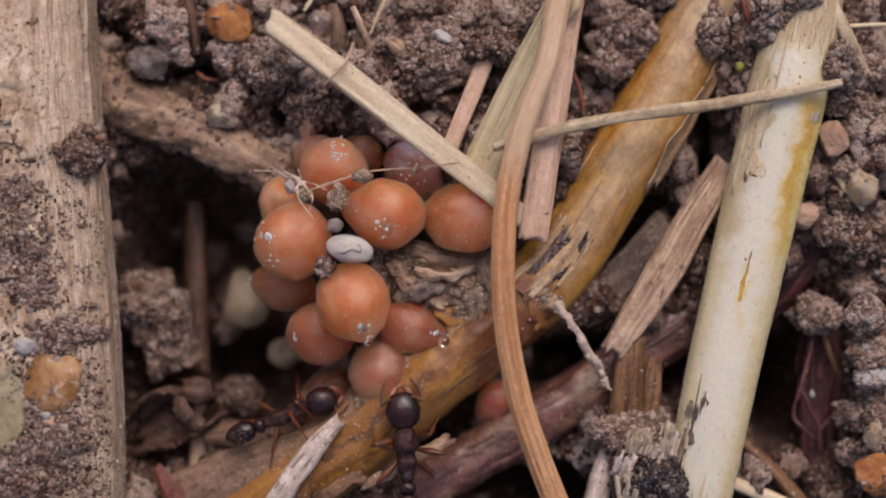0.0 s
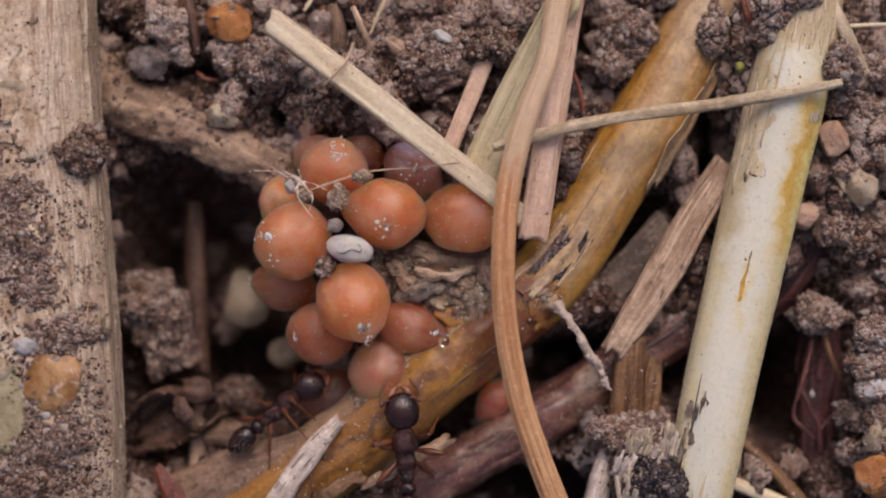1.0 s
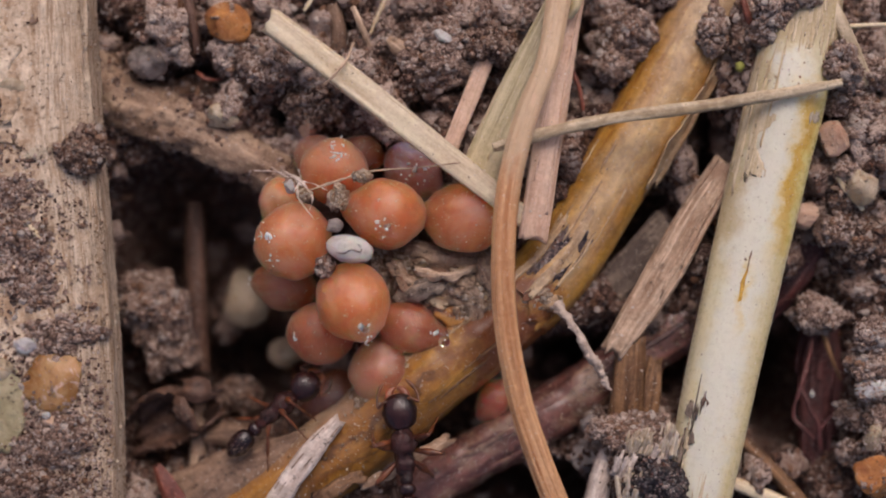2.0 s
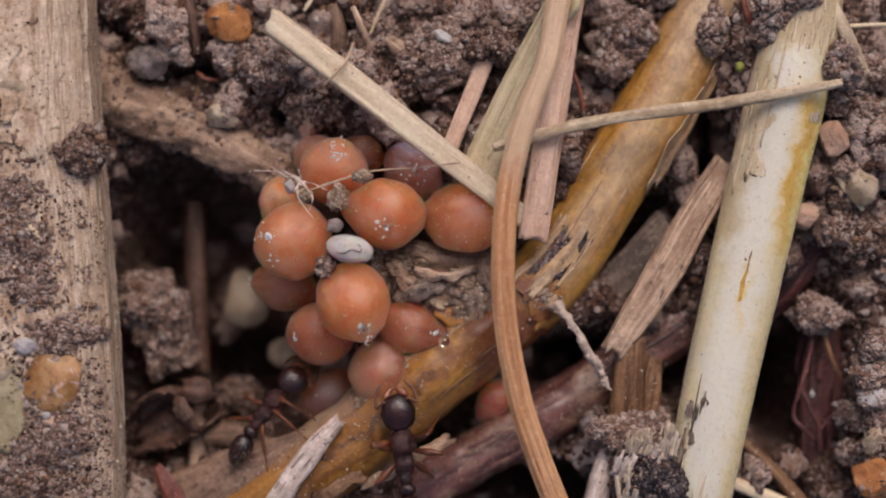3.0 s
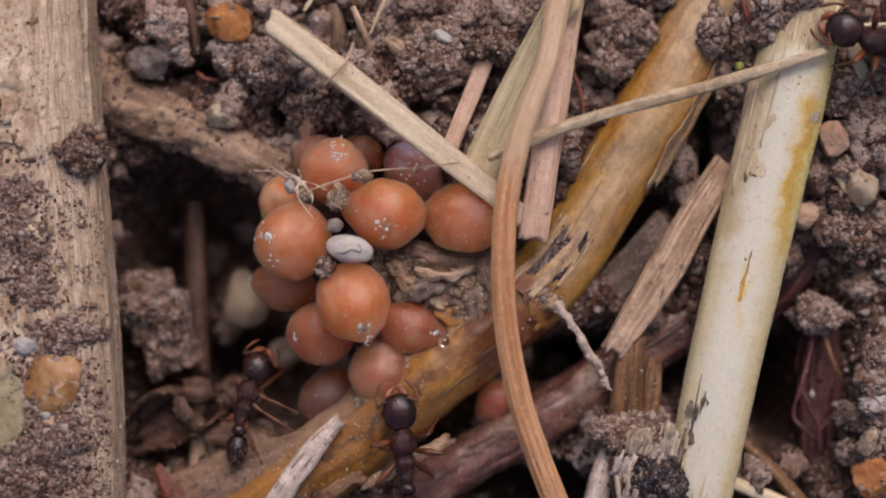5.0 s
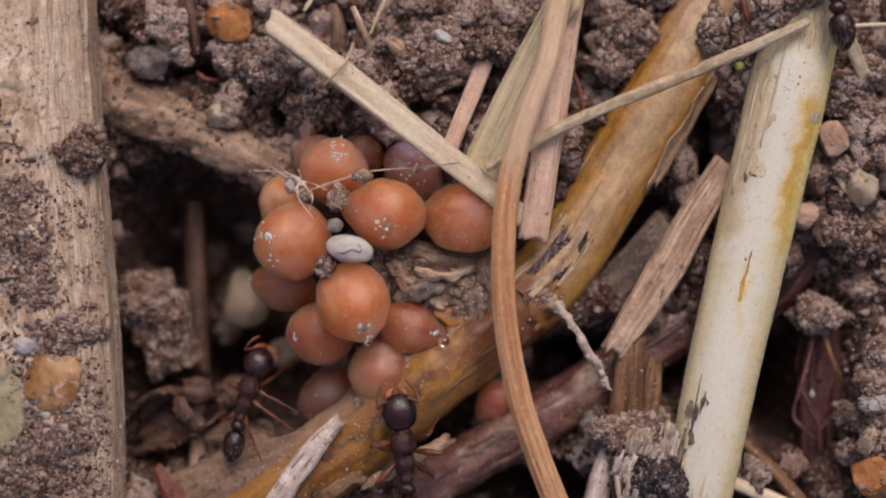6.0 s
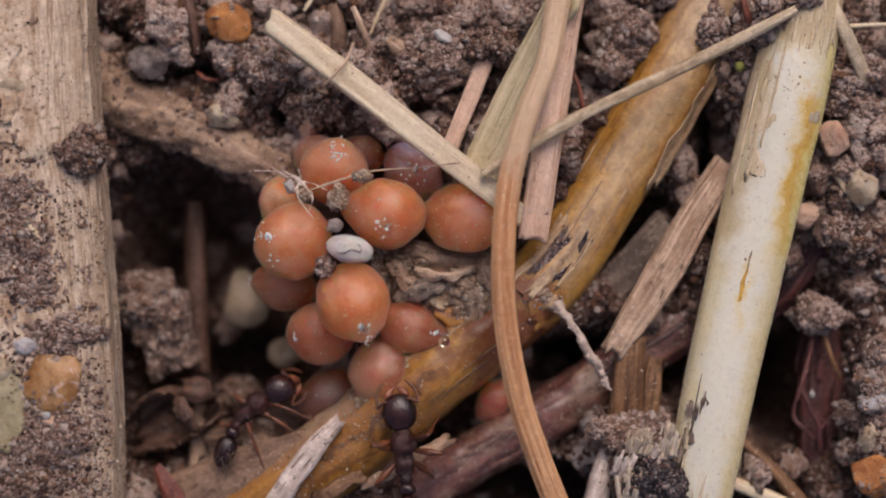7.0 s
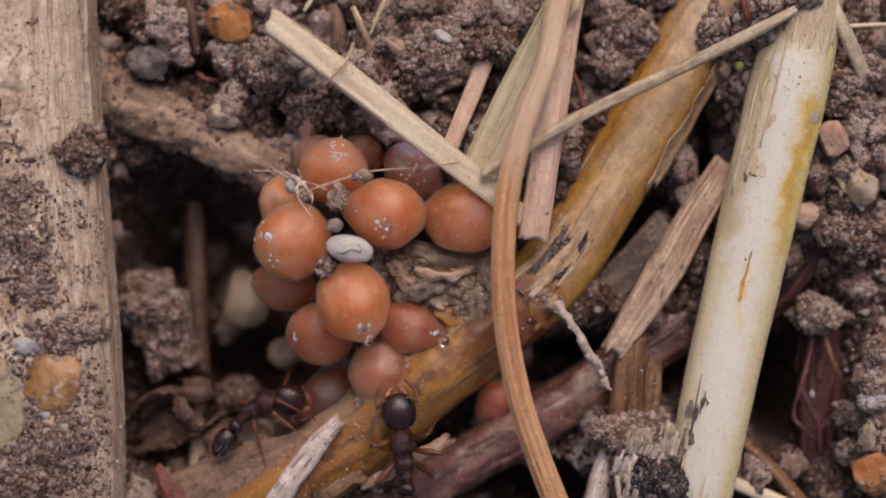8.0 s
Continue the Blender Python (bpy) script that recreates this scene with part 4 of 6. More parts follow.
fibres(cream, 5, SHEATH, 250, span=(0.72, 1.0), length=(0.015, 0.03), width=(0.015, 0.04), lift=0.05, between=(0.735, 0.79))
fibres(cream, 18, SHEATH, 255, span=(0.0, 0.9), length=(0.02, 0.08), width=(0.02, 0.08), lift=0.07, name="torn_fibre", between=(0.77, 0.93))
fibres(cream, 10, SHEATH, 260, span=(0.7, 1.9), length=(0.03, 0.08), width=(0.02, 0.05), lift=0.03, between=(0.8, 0.97))
torn(gold, "old_skin", GOLD_ROOT, "tan old skin with a frayed hem", span=(0.15, 3.0), reach=(0.0, 0.515), lift=0.06, thick=0.12, ragged=0.12, jag=0.2, seed=22, n=240, m=60, furrow=0.010)
torn(gold, "gash", BLACK_ROT, "black rotten gash", span=(1.12, 1.42), reach=(0.405, 0.48), lift=0.075, thick=0.05, ragged=0.16, jag=0.15, seed=23, n=40, furrow=0.06)
torn(gold, "gash", BLACK_ROT, "black rotten gash", span=(1.64, 1.98), reach=(0.395, 0.465), lift=0.075, thick=0.05, ragged=0.16, jag=0.15, seed=24, n=40, furrow=0.06)
torn(gold, "ridge", PEEL, "tan fibrous ridge", span=(1.45, 1.62), reach=(0.37, 0.50), lift=0.14, thick=0.12, ragged=0.06, jag=0.12, seed=26, n=50, furrow=0.02)
torn(gold, "ridge", PEEL, "tan fibrous ridge", span=(0.85, 1.06), reach=(0.39, 0.51), lift=0.12, thick=0.12, ragged=0.08, jag=0.12, seed=27, n=50, furrow=0.02)
torn(gold, "skin_flap", PEEL, "pinkish torn skin flap", span=(2.25, 2.7), reach=(0.17, 0.31), lift=0.12, thick=0.04, ragged=0.12, jag=0.3, seed=28, n=50, furrow=0.02, curl=0.1)
fibres(gold, 10, PEEL, 280, span=(0.5, 2.3), length=(0.03, 0.10), width=(0.015, 0.05), lift=0.075, name="fibre", between=(0.28, 0.50))
fibres(gold, 26, PEEL, 285, span=(0.1, 1.0), length=(0.02, 0.07), width=(0.03, 0.12), lift=0.03, name="skin_flake", between=(0.55, 0.72))
fibres(gold, 14, STUB, 290, span=(0.9, 2.2), length=(0.02, 0.07), width=(0.02, 0.05), lift=0.012, name="streak", between=(0.56, 0.72))
fibres(white, 6, BROWN_ROOT, 390, span=(0.4, 2.7), length=(0.02, 0.10), width=(0.02, 0.06), lift=0.01, name="crack")
fibres(splinter, 12, SPLINTER, 300, span=(0.5, 2.6), length=(0.2, 0.7), width=(0.06, 0.2), lift=0.03)
fibres(square, 7, STRAW, 320, span=(0.6, 2.6), length=(0.3, 0.8), width=(0.03, 0.1), lift=0.012)
fibres(pink, 5, PINK_STRAW, 330, span=(0.6, 2.5), length=(0.4, 0.9), width=(0.05, 0.2), lift=0.015)

for k, a in enumerate((0.75, 1.25, 1.75, 2.25)):
    torn(blade, "rib", NEEDLE, "raised pale rib", span=(a, a + 0.2), reach=(0.0, 1.0), lift=0.006, thick=0.03, ragged=0.03, jag=0.02, m=6, n=120, seed=340 + k, furrow=0.003)
fibres(wide, 5, GREEN_STRAW, 350, span=(0.6, 2.5), length=(0.5, 0.95), width=(0.03, 0.08), lift=0.01, name="rib")
fibres(plum, 6, PLUM_ROOT, 360, span=(0.5, 2.6), length=(0.05, 0.25), width=(0.08, 0.3), lift=0.02, name="bark_strip")
fibres(bark, 16, MAROON, 370, span=(0.2, 2.9), length=(0.06, 0.3), width=(0.06, 0.3), lift=0.09, name="bark_strip")
fibres(maroon, 5, MAROON, 380, span=(0.4, 2.7), length=(0.2, 0.6), width=(0.1, 0.4), lift=0.03, name="bark_strip")

# pale fibres torn from the stem, standing out of the soil heap
def tuft(at, way, count, length, spread, material, label, seed):
    rng = np.random.default_rng(seed)
    bits = []
    for i in range(count):
        a = np.array(at) + rng.normal(0, 1, 3) * np.array([spread, spread, 0.06])
        d = np.array([math.cos(radians(way)), math.sin(radians(way)), rng.uniform(0.1, 0.5)]) + rng.normal(0, 0.16, 3)
        n, r = length * rng.uniform(0.5, 1.2), rng.uniform(0.03, 0.075)
        bits.append(sweep([(*a, r), (*(a + d * n * 0.5), r * rng.uniform(0.8, 1.2)), (*(a + d * n), r * rng.uniform(0.4, 0.9))], n=12, sides=8, flat=0.6, lumps=0.02, lump_size=0.08, seed=seed + i, jag=(0.03, 0.08)))
    thing("fibre_tuft", joined(bits), material, label, "plant fibre")


tuft((4.284, -4.408, 0.95), 75, 40, 0.34, 0.13, TUFT, "yellowish torn plant fibres on the soil heap", 601)
tuft((4.888, -4.538, 0.9), 78, 40, 0.5, 0.12, TUFT, "pale torn plant fibres beside a stem", 602)
tuft((4.694, -4.756, 0.85), 72, 20, 0.4, 0.12, WHITE_FIBRE, "whitish torn plant fibres beside a stem", 603)
tuft((3.915, -4.975, 0.9), 70, 26, 0.4, 0.10, WHITE_FIBRE, "whitish torn plant fibres on the soil heap", 604)
tuft((4.09, -5.536, 0.9), 80, 26, 0.45, 0.11, TUFT, "pale torn plant fibres by the dark lump", 605)

# the rotten crust where the insects meet the root
crown = stem("rotten_crown", [(-1.59, -0.372, -0.2, 0.385), (-0.563, -0.563, -0.1, 0.665), (0.46, -0.945, -0.05, 0.843), (1.483, -1.01, -0.1, 0.639), (2.256, -0.756, -0.2, 0.385)], ROT,
     "brown rotten fibrous crown of the root", "root crown", n=140, sides=64, flat=0.55, lumps=0.12, lump_size=0.2, furrow=0.05, furrows=6, seed=420)
for path, mat, label, seed in (
        ([(-1.214, -0.266, 0.35, 0.126), (-0.781, -0.743, 0.5, 0.202), (-0.24, -0.895, 0.45, 0.126)], ROT, "tan curled flake of root skin", 1),
        ([(-1.062, -1.188, 0.35, 0.152), (-0.491, -0.893, 0.55, 0.214), (0.051, -0.808, 0.4, 0.114)], GREY_FLAKE, "greyish curled flake of root skin", 2),
        ([(-0.812, 0.013, 0.2, 0.178), (0.076, -0.266, 0.3, 0.253), (0.99, -0.368, 0.2, 0.203)], ROT, "brown rotten bark flake", 3),
        ([(0.354, -0.645, 0.35, 0.152), (0.732, -1.124, 0.4, 0.189), (0.684, -1.861, 0.3, 0.152)], ROT, "pale rotten flake of root skin", 4),
        ([(-0.178, -1.32, 0.2, 0.228), (0.393, -1.534, 0.25, 0.279), (0.939, -1.409, 0.2, 0.203)], AMBER, "amber brown rotten root skin", 5),
        ([(0.86, -0.177, 0.35, 0.126), (1.059, -0.744, 0.45, 0.202), (1.215, -1.253, 0.3, 0.127)], ROT, "tan torn flake of root skin", 6),
        ([(-0.617, -0.466, 0.5, 0.088), (0.075, -0.59, 0.6, 0.113), (0.642, -0.441, 0.5, 0.076)], SPLINTER, "thin brown strip of root skin", 7),
        ([(1.632, -0.95, 0.25, 0.2), (2.096, -1.15, 0.34, 0.24), (2.60, -1.22, 0.46, 0.16)], PEEL, "tan frayed knob of root skin", 8),
        ([(-1.818, -5.291, 0.4, 0.101), (-0.808, -4.786, 0.4, 0.126), (0.14, -4.277, 0.2, 0.102)], SPLINTER, "thin brown bark strip on the root", 9),
        ([(-2.821, -5.592, 0.5, 0.126), (-2.315, -5.271, 0.55, 0.151), (-1.814, -5.051, 0.5, 0.101)], STUB, "brown wood sliver on the root", 10)):
    stem("bark_flake", path, mat, label, "bark flake", n=44, sides=20, flat=0.45, lumps=0.07, lump_size=0.22, furrow=0.03, seed=400 + seed, jag=(0.12, 0.15))

rng = np.random.default_rng(421)
for k in range(56):
    a, t, w, n = rng.uniform(0.5, 2.4), rng.uniform(0.06, 0.85), rng.uniform(0.08, 0.4), rng.uniform(0.03, 0.12)
    torn(crown, "flake", (ROT, PEEL, CRUST, PEEL, ROT)[k % 5], span=(a, a + w), reach=(t, t + n), lift=rng.uniform(0.02, 0.09), thick=0.05, ragged=0.12, jag=0.12, m=8, n=20, seed=430 + k, furrow=0.03, curl=rng.uniform(0.0, 0.12))



def crusted(ob, lo, hi, turn, count, size, material, label, seed, lift=0.0):
    """Grit stuck on part of a stem: lo to hi of its length, within turn round it."""
    path, square, flat = ob_shape[ob]
    v, f, uv = sweep(path, n=400, sides=80, square=square, flat=flat)
    ang = np.tile(np.linspace(0, 2 * math.pi, 80, endpoint=False), 400)
    u = np.repeat(np.linspace(0, 1, 400), 80)
    keep = (ang > turn[0]) & (ang < turn[1]) & (u > lo) & (u < hi)
    p = v[:-2][keep]
    p = p[smooth_noise(p * 1.7 + seed, seed) + 0.5 * smooth_noise(p * 4.1 + seed, seed + 1) > -0.1]
    rng = np.random.default_rng(seed)
    p = p[rng.integers(0, len(p), count)] + rng.normal(0, 0.02, (count, 3)) * np.array([1, 1, 0.3]) + np.array([0, 0, lift])
    b, bf = ball(1)
    k = len(b)
    r = np.minimum(size * np.exp(rng.normal(0, 0.6, count)), size * 3.2)
    w = np.tile(b, (count, 1)) * np.repeat(rng.uniform(0.5, 1.5, (count, 3)), k, 0)
    w = w * (1 + 0.4 * smooth_noise(w * 1.5 + np.repeat(rng.uniform(0, 300, (count, 3)), k, 0), seed))[:, None]
    w = w * np.repeat(r, k)[:, None] + np.repeat(p, k, 0)
    faces = (np.asarray(bf)[None] + (np.arange(count) * k)[:, None, None]).reshape(-1, 3).tolist()
    child_of(ob, "crust", (w, [tuple(q) for q in faces], None), material, label, kind="stuff")


crusted(gold, 0.53, 0.76, (0.15, 0.95), 1500, 0.018, TAN_GRIT, "pale gritty crust", 31)
crusted(gold, 0.02, 0.50, (0.5, 2.9), 1100, 0.011, TAN_GRIT, "fine clinging grit", 32)
crusted(gold, 0.70, 1.0, (0.4, 2.6), 700, 0.012, TAN_GRIT, "fine clinging grit", 33)
crusted(plum, 0.05, 1.0, (0.5, 2.7), 1400, 0.012, TAN_GRIT, "fine pale grit", 34)
crusted(crown, 0.0, 1.0, (0.3, 2.8), 2200, 0.020, TAN_GRIT, "brown rotten crumbs", 35, lift=0.08)
crusted(cream, 0.0, 0.3, (0.2, 2.9), 260, 0.012, TAN_GRIT, "fine clinging grit", 36)
crusted(wood, 0.0, 1.0, (2.5, 3.5), 1500, 0.012, TAN_GRIT, "fine grit along the edge", 37)

# the dead leaf curled in the hollow
leaf = thing("dead_leaf", shell([(-7.112, -4.301, -1, 0.392), (-6.427, -3.89, -0.8, 0.64), (-5.697, -3.686, -0.7, 0.545), (-5.178, -3.517, -0.7, 0.311)], n=60, m=24, span=(2.7, 6.7), thick=0.05, ragged=0.5, jag=0.3, furrow=0.16, seed=51), LEAF,
             "dark brown curled dead leaf in the hollow", "dead leaf")
child_of(leaf, "leaf_lobe", shell([(-5.928, -3.216, -0.5, 0.207), (-5.598, -3.238, -0.45, 0.31), (-5.243, -3.216, -0.5, 0.181)], n=30, m=20, span=(-0.6, 3.4), thick=0.04, ragged=0.3, jag=0.15, furrow=0.04, seed=52), LEAF)
child_of(leaf, "leaf_lobe", shell([(-6.003, -3.337, -0.4, 0.103), (-5.893, -3.718, -0.35, 0.18), (-5.694, -4.045, -0.4, 0.103)], n=30, m=16, span=(-0.4, 3.2), thick=0.04, ragged=0.3, jag=0.1, furrow=0.08, seed=53), LEAF)

# threads, rootlets and small splinters
for path, mat, name, label in (
        ([(-2.571, 3.563, 1.6, 0.031), (-2.342, 3.757, 1.75, 0.03), (-2.101, 4.067, 1.7, 0.031), (-1.955, 4.516, 1.2, 0.025)], SPLINTER, "thin_rootlet", "thin brown rootlet across a straw"),
        ([(-2.949, 1.271, 1.3, 0.03), (-2.268, 1.491, 1.35, 0.03), (-1.532, 1.705, 1.25, 0.025), (-0.54, 1.768, 1.5, 0.014), (0.38, 1.873, 1.6, 0.011)], SPLINTER, "thin_rootlet", "thin brown thread over the insects"),
        ([(-4.175, 1.738, 0.8, 0.013), (-3.666, 1.696, 0.9, 0.022), (-3.167, 1.547, 1.2, 0.032), (-2.912, 1.246, 1.3, 0.02)], WHITE_FIBRE, "white_thread", "white fungal thread over the insects"),
        ([(-3.143, 1.547, 1.2, 0.022), (-3.176, 1.182, 1.4, 0.02), (-2.992, 0.895, 1.55, 0.017), (-2.792, 0.649, 1.6, 0.01)], WHITE_FIBRE, "white_thread", "white fungal thread over the insects"),
        ([(-3.532, 1.455, 1, 0.012), (-3.266, 1.571, 1.2, 0.02), (-2.856, 1.169, 1.4, 0.017), (-2.897, 0.847, 1.5, 0.01)], WHITE_FIBRE, "white_thread", "white fungal thread over the insects"),
        ([(-3.925, 1.538, 0.8, 0.01), (-3.532, 1.716, 1, 0.016), (-3.073, 1.37, 1.3, 0.025)], WHITE_FIBRE, "white_thread", "white fungal thread over the insects"),
        ([(-3.79, 1.808, 0.9, 0.009), (-3.461, 1.6, 1.1, 0.015), (-3.139, 1.545, 1.25, 0.025)], WHITE_FIBRE, "white_thread", "white fungal thread over the insects"),
        ([(-3.184, 1.754, 1, 0.009), (-3.114, 1.52, 1.25, 0.019), (-3.258, 1.271, 1.3, 0.012)], WHITE_FIBRE, "white_thread", "white fungal thread over the insects"),
        ([(-3.064, 1.47, 1.25, 0.017), (-2.821, 1.423, 1.2, 0.012), (-2.53, 1.278, 1.1, 0.007)], WHITE_FIBRE, "white_thread", "white fungal thread over the insects"),
        ([(6.651, 5.681, 0.5, 0.063), (6.776, 5.24, 0.5, 0.076), (6.92, 4.874, 0.4, 0.063), (6.929, 4.518, 0.2, 0.051)], RED_FLAKE, "red_rootlet", "thin red rootlet in the soil"),
        ([(2.93, 4.125, -0.3, 0.051), (3.077, 3.666, -0.2, 0.051), (3.213, 3.097, -0.3, 0.051), (3.379, 2.602, -0.6, 0.039)], RED_FLAKE, "red_rootlet", "thin red rootlet in the shade"),
        ([(-2.018, 5.445, 0.2, 0.063), (-1.828, 4.962, 0.2, 0.076), (-1.645, 4.579, 0, 0.064)], SPLINTER, "thin_rootlet", "brown rootlet in the soil"),
        ([(-1.633, 4.823, 0.3, 0.038), (-1.465, 5.19, 0.4, 0.051), (-1.263, 5.632, 0.4, 0.051)], STRAW, "straw_chip", "small pale straw chip in the soil"),
        ([(-3.114, 5.33, 0.3, 0.038), (-2.988, 5.52, 0.3, 0.051), (-2.886, 5.735, 0.3, 0.051)], STRAW, "straw_chip", "small pale straw chip in the soil"),
        ([(-0.625, 3.01, 0, 0.077), (-0.242, 2.659, 0.1, 0.089), (0.204, 2.367, 0.1, 0.064)], LEAF, "dark_twig", "short dark twig in the soil"),
        ([(-5.645, 4.052, -0.6, 0.039), (-5.411, 3.887, -0.5, 0.052), (-5.075, 3.871, -0.6, 0.039)], RED_FLAKE, "red_rootlet", "thin pinkish rootlet over a gap"),
        ([(8.713, -1.683, -0.7, 0.05), (8.772, -2.187, -0.5, 0.06), (8.951, -2.672, -0.5, 0.055), (9.114, -3, -0.6, 0.045)], STUB, "thin_rootlet", "tan rootlet on dark bark"),
        ([(8.507, -1.9, -0.7, 0.05), (8.296, -2.74, -0.5, 0.06), (8.155, -3.188, -0.5, 0.06), (8.025, -3.807, -0.6, 0.055), (8.25, -4.1, -0.55, 0.05), (8.5, -4.35, -0.6, 0.04)], MAROON, "root_loop", "dull red root loop on dark bark"),
        ([(8.2, -3.2, -0.55, 0.05), (8.35, -3.6, -0.45, 0.06), (8.55, -4.0, -0.45, 0.06), (8.65, -4.6, -0.6, 0.05)], MAROON, "root_loop", "dull red root loop on dark bark"),
        ([(8.6, -4.13, -0.5, 0.045), (8.85, -3.849, -0.45, 0.05), (9.2, -3.679, -0.5, 0.04)], MAROON, "root_loop", "dull red root loop on dark bark"),
        ([(-1.218, 4.708, 0.2, 0.102), (-1, 4.519, 0.3, 0.177), (-0.787, 4.353, 0.2, 0.102)], SPLINTER, "leaf_scrap", "orange brown leaf scrap in the soil"),
        ([(-5.791, 5.753, 0, 0.102), (-5.638, 5.115, 0, 0.115), (-5.563, 4.435, -0.2, 0.103)], LEAF, "dark_twig", "dark twig in the soil"),
        ([(-2.481, 5.511, -0.1, 0.153), (-2.347, 4.86, 0, 0.179), (-2.378, 4.232, -0.1, 0.153)], BROWN_ROOT, "dark_twig", "greyish brown twig in the soil"),
        ([(3.839, -4.324, 0, 0.179), (3.613, -4.949, 0.1, 0.254), (3.41, -5.84, 0.1, 0.28)], WHITE_FIBRE, "pale_shoot", "pale violet grey shoot by the soil heap"),
        ([(2.727, 5.072, 1.3, 0.099), (2.88, 5.305, 1.4, 0.123), (2.937, 5.627, 1.3, 0.123)], GREEN_STRAW, "straw_hook", "greenish torn straw hook"),
        ([(-9.014, 0.598, 1.75, 0.049), (-8.819, 0.378, 1.8, 0.061), (-8.636, 0.134, 1.75, 0.037)], STRAW, "straw_chip", "small pale straw chip on the wood"),
        ([(-5.465, -4.291, -0.9, 0.209), (-4.854, -4.244, -0.7, 0.311), (-4.259, -4.324, -0.6, 0.259), (-3.926, -4.507, -0.5, 0.181)], BROWN_ROOT, "pale_bark", "pale brown root tip in the hollow")):
    stem(name, path, mat, label, name.split("_")[-1], n=40, sides=12, lumps=0.012, lump_size=0.15, seed=len(label) + len(ob_shape))

# ---- stones and clods ----
def clod(at, radii, label, seed, material=None, name="soil_clod", rugged=0.42, crumb=0.14, crumb_size=0.15, level=5, turn=(0, 0, 0), count=None, size=0.027):
    radii = np.asarray(radii) * 0.92
    core = lump(at, radii, level, seed, rugged, 1.0, crumb, crumb_size, turn=turn)
    SOLID.append(core)
    count = count or int(1150 * (radii[0] + radii[1]))
    ob = thing(name, core, material or CLOD, label, "clod")
    v, f, _ = caked(core, count, size, seed)
    k, q = len(core[0]), len(core[1])
    child_of(ob, "crust", (v[k:], [tuple(i - k for i in t) for t in f[q:]], None), material or CLOD, "small crumbs and grit", kind="stuff")
    return ob


def stone(at, radii, material, label, seed, facets=7, rugged=0.16, turn=(0, 0, 0), level=4, grit=0):
    s = lump(at, radii, level, seed, rugged, 1.0, facets=facets, turn=turn)
    ob = thing("pebble", s, material, label, "pebble")
    if grit:
        v, f, _ = caked(s, grit, 0.022, seed)
        k, m = len(s[0]), len(s[1])
        child_of(ob, "grit", (v[k:], [tuple(i - k for i in q) for q in f[m:]], None), CLOD, "soil grit on the stone", kind="stuff")
    return ob


clod((-0.204, 4.339, 0.1), (0.72, 0.72, 0.55), "big grey crumbly soil clod", 61)
clod((1.114, 4.545, 0.3), (0.58, 0.32, 0.35), "brown soil clod on a straw", 62, DARK_CLOD)
clod((-4.005, 4.12, 0), (0.62, 0.55, 0.5), "pale brown sandy soil clod", 63)
clod((-6.812, -1.413, -1.4), (0.75, 0.75, 0.7), "pale grey clod in the hollow", 64)
clod((-6.42, -2.401, -1.6), (0.55, 0.5, 0.5), "pale grey clod in the hollow", 65)
clod((-7.798, 2.158, 1.55), (0.48, 0.42, 0.3), "dark crumbly clod on the wood", 66, DARK_CLOD, crumb=0.12, crumb_size=0.12)
clod((-4.925, -3.485, -2.2), (0.45, 0.4, 0.4), "dim brown clod in the hollow", 60, DARK_CLOD)
clod((4.169, 4.872, -0.1), (0.55, 0.5, 0.4), "brown crumbly soil clod", 67)
clod((3.849, 4.296, -0.1), (0.35, 0.45, 0.35), "brown crumbly soil clod", 68)
clod((1.803, 5.192, -0.1), (0.38, 0.35, 0.3), "brown crumbly soil clod", 69)
clod((9.133, 1.161, 0), (0.42, 0.45, 0.4), "greyish crumbly soil clod", 70, DARK_CLOD)
clod((9.388, 0.268, 0), (0.5, 0.45, 0.4), "brown crumbly soil clod", 71, DARK_CLOD)
clod((8.451, -1.469, -0.4), (0.5, 0.32, 0.35), "greyish lumpy soil clod", 72)
clod((4.38, -4.165, 0.3), (0.85, 0.5, 0.45), "brown crumbly soil heap by a stem", 73)
clod((4.57, -5.178, 0.3), (0.8, 0.6, 0.5), "dark soil heap by a stem", 74, DARK_CLOD)
clod((6.811, 5.115, 0), (0.3, 0.4, 0.35), "brown crumbly soil clod", 75)
clod((-1.593, 4.768, -0.3), (0.5, 0.5, 0.4), "brown crumbly soil clod", 76)
clod((-2.871, 3.218, -0.2), (0.55, 0.45, 0.4), "brown crumbly soil clod", 77, DARK_CLOD)
clod((-1.205, 3.602, -0.2), (0.5, 0.45, 0.4), "brown crumbly soil clod", 78, DARK_CLOD)
clod((6.929, 4.582, 0.2), (0.42, 0.6, 0.35), "brown crumbly soil clod", 79, DARK_CLOD)
clod((7.30, 5.40, 1.0), (0.30, 0.36, 0.25), "grey crumbs over the buried stem end", 181)
clod((7.12, 4.85, 0.8), (0.24, 0.30, 0.22), "grey crumbs beside the buried stem end", 182)
clod((7.85, 5.62, 1.2), (0.36, 0.20, 0.16), "grey crumbs over the buried stem end", 183)
clod((6.05, 4.9, 0.3), (0.22, 0.45, 0.2), "brown crumbs on the root's buried end", 184)
clod((8.9, 3.35, 0.2), (0.28, 0.26, 0.24), "round greyish soil aggregate", 185)
clod((9.45, 3.1, 0.2), (0.30, 0.30, 0.26), "round greyish soil aggregate", 186)
clod((9.2, 3.75, 0.2), (0.26, 0.26, 0.24), "round greyish soil aggregate", 187)
clod((9.7, 3.9, 0.25), (0.34, 0.30, 0.26), "round greyish soil aggregate", 188)
clod((9.0, 1.75, 0.3), (0.30, 0.28, 0.26), "pale crumbly soil aggregate", 189)
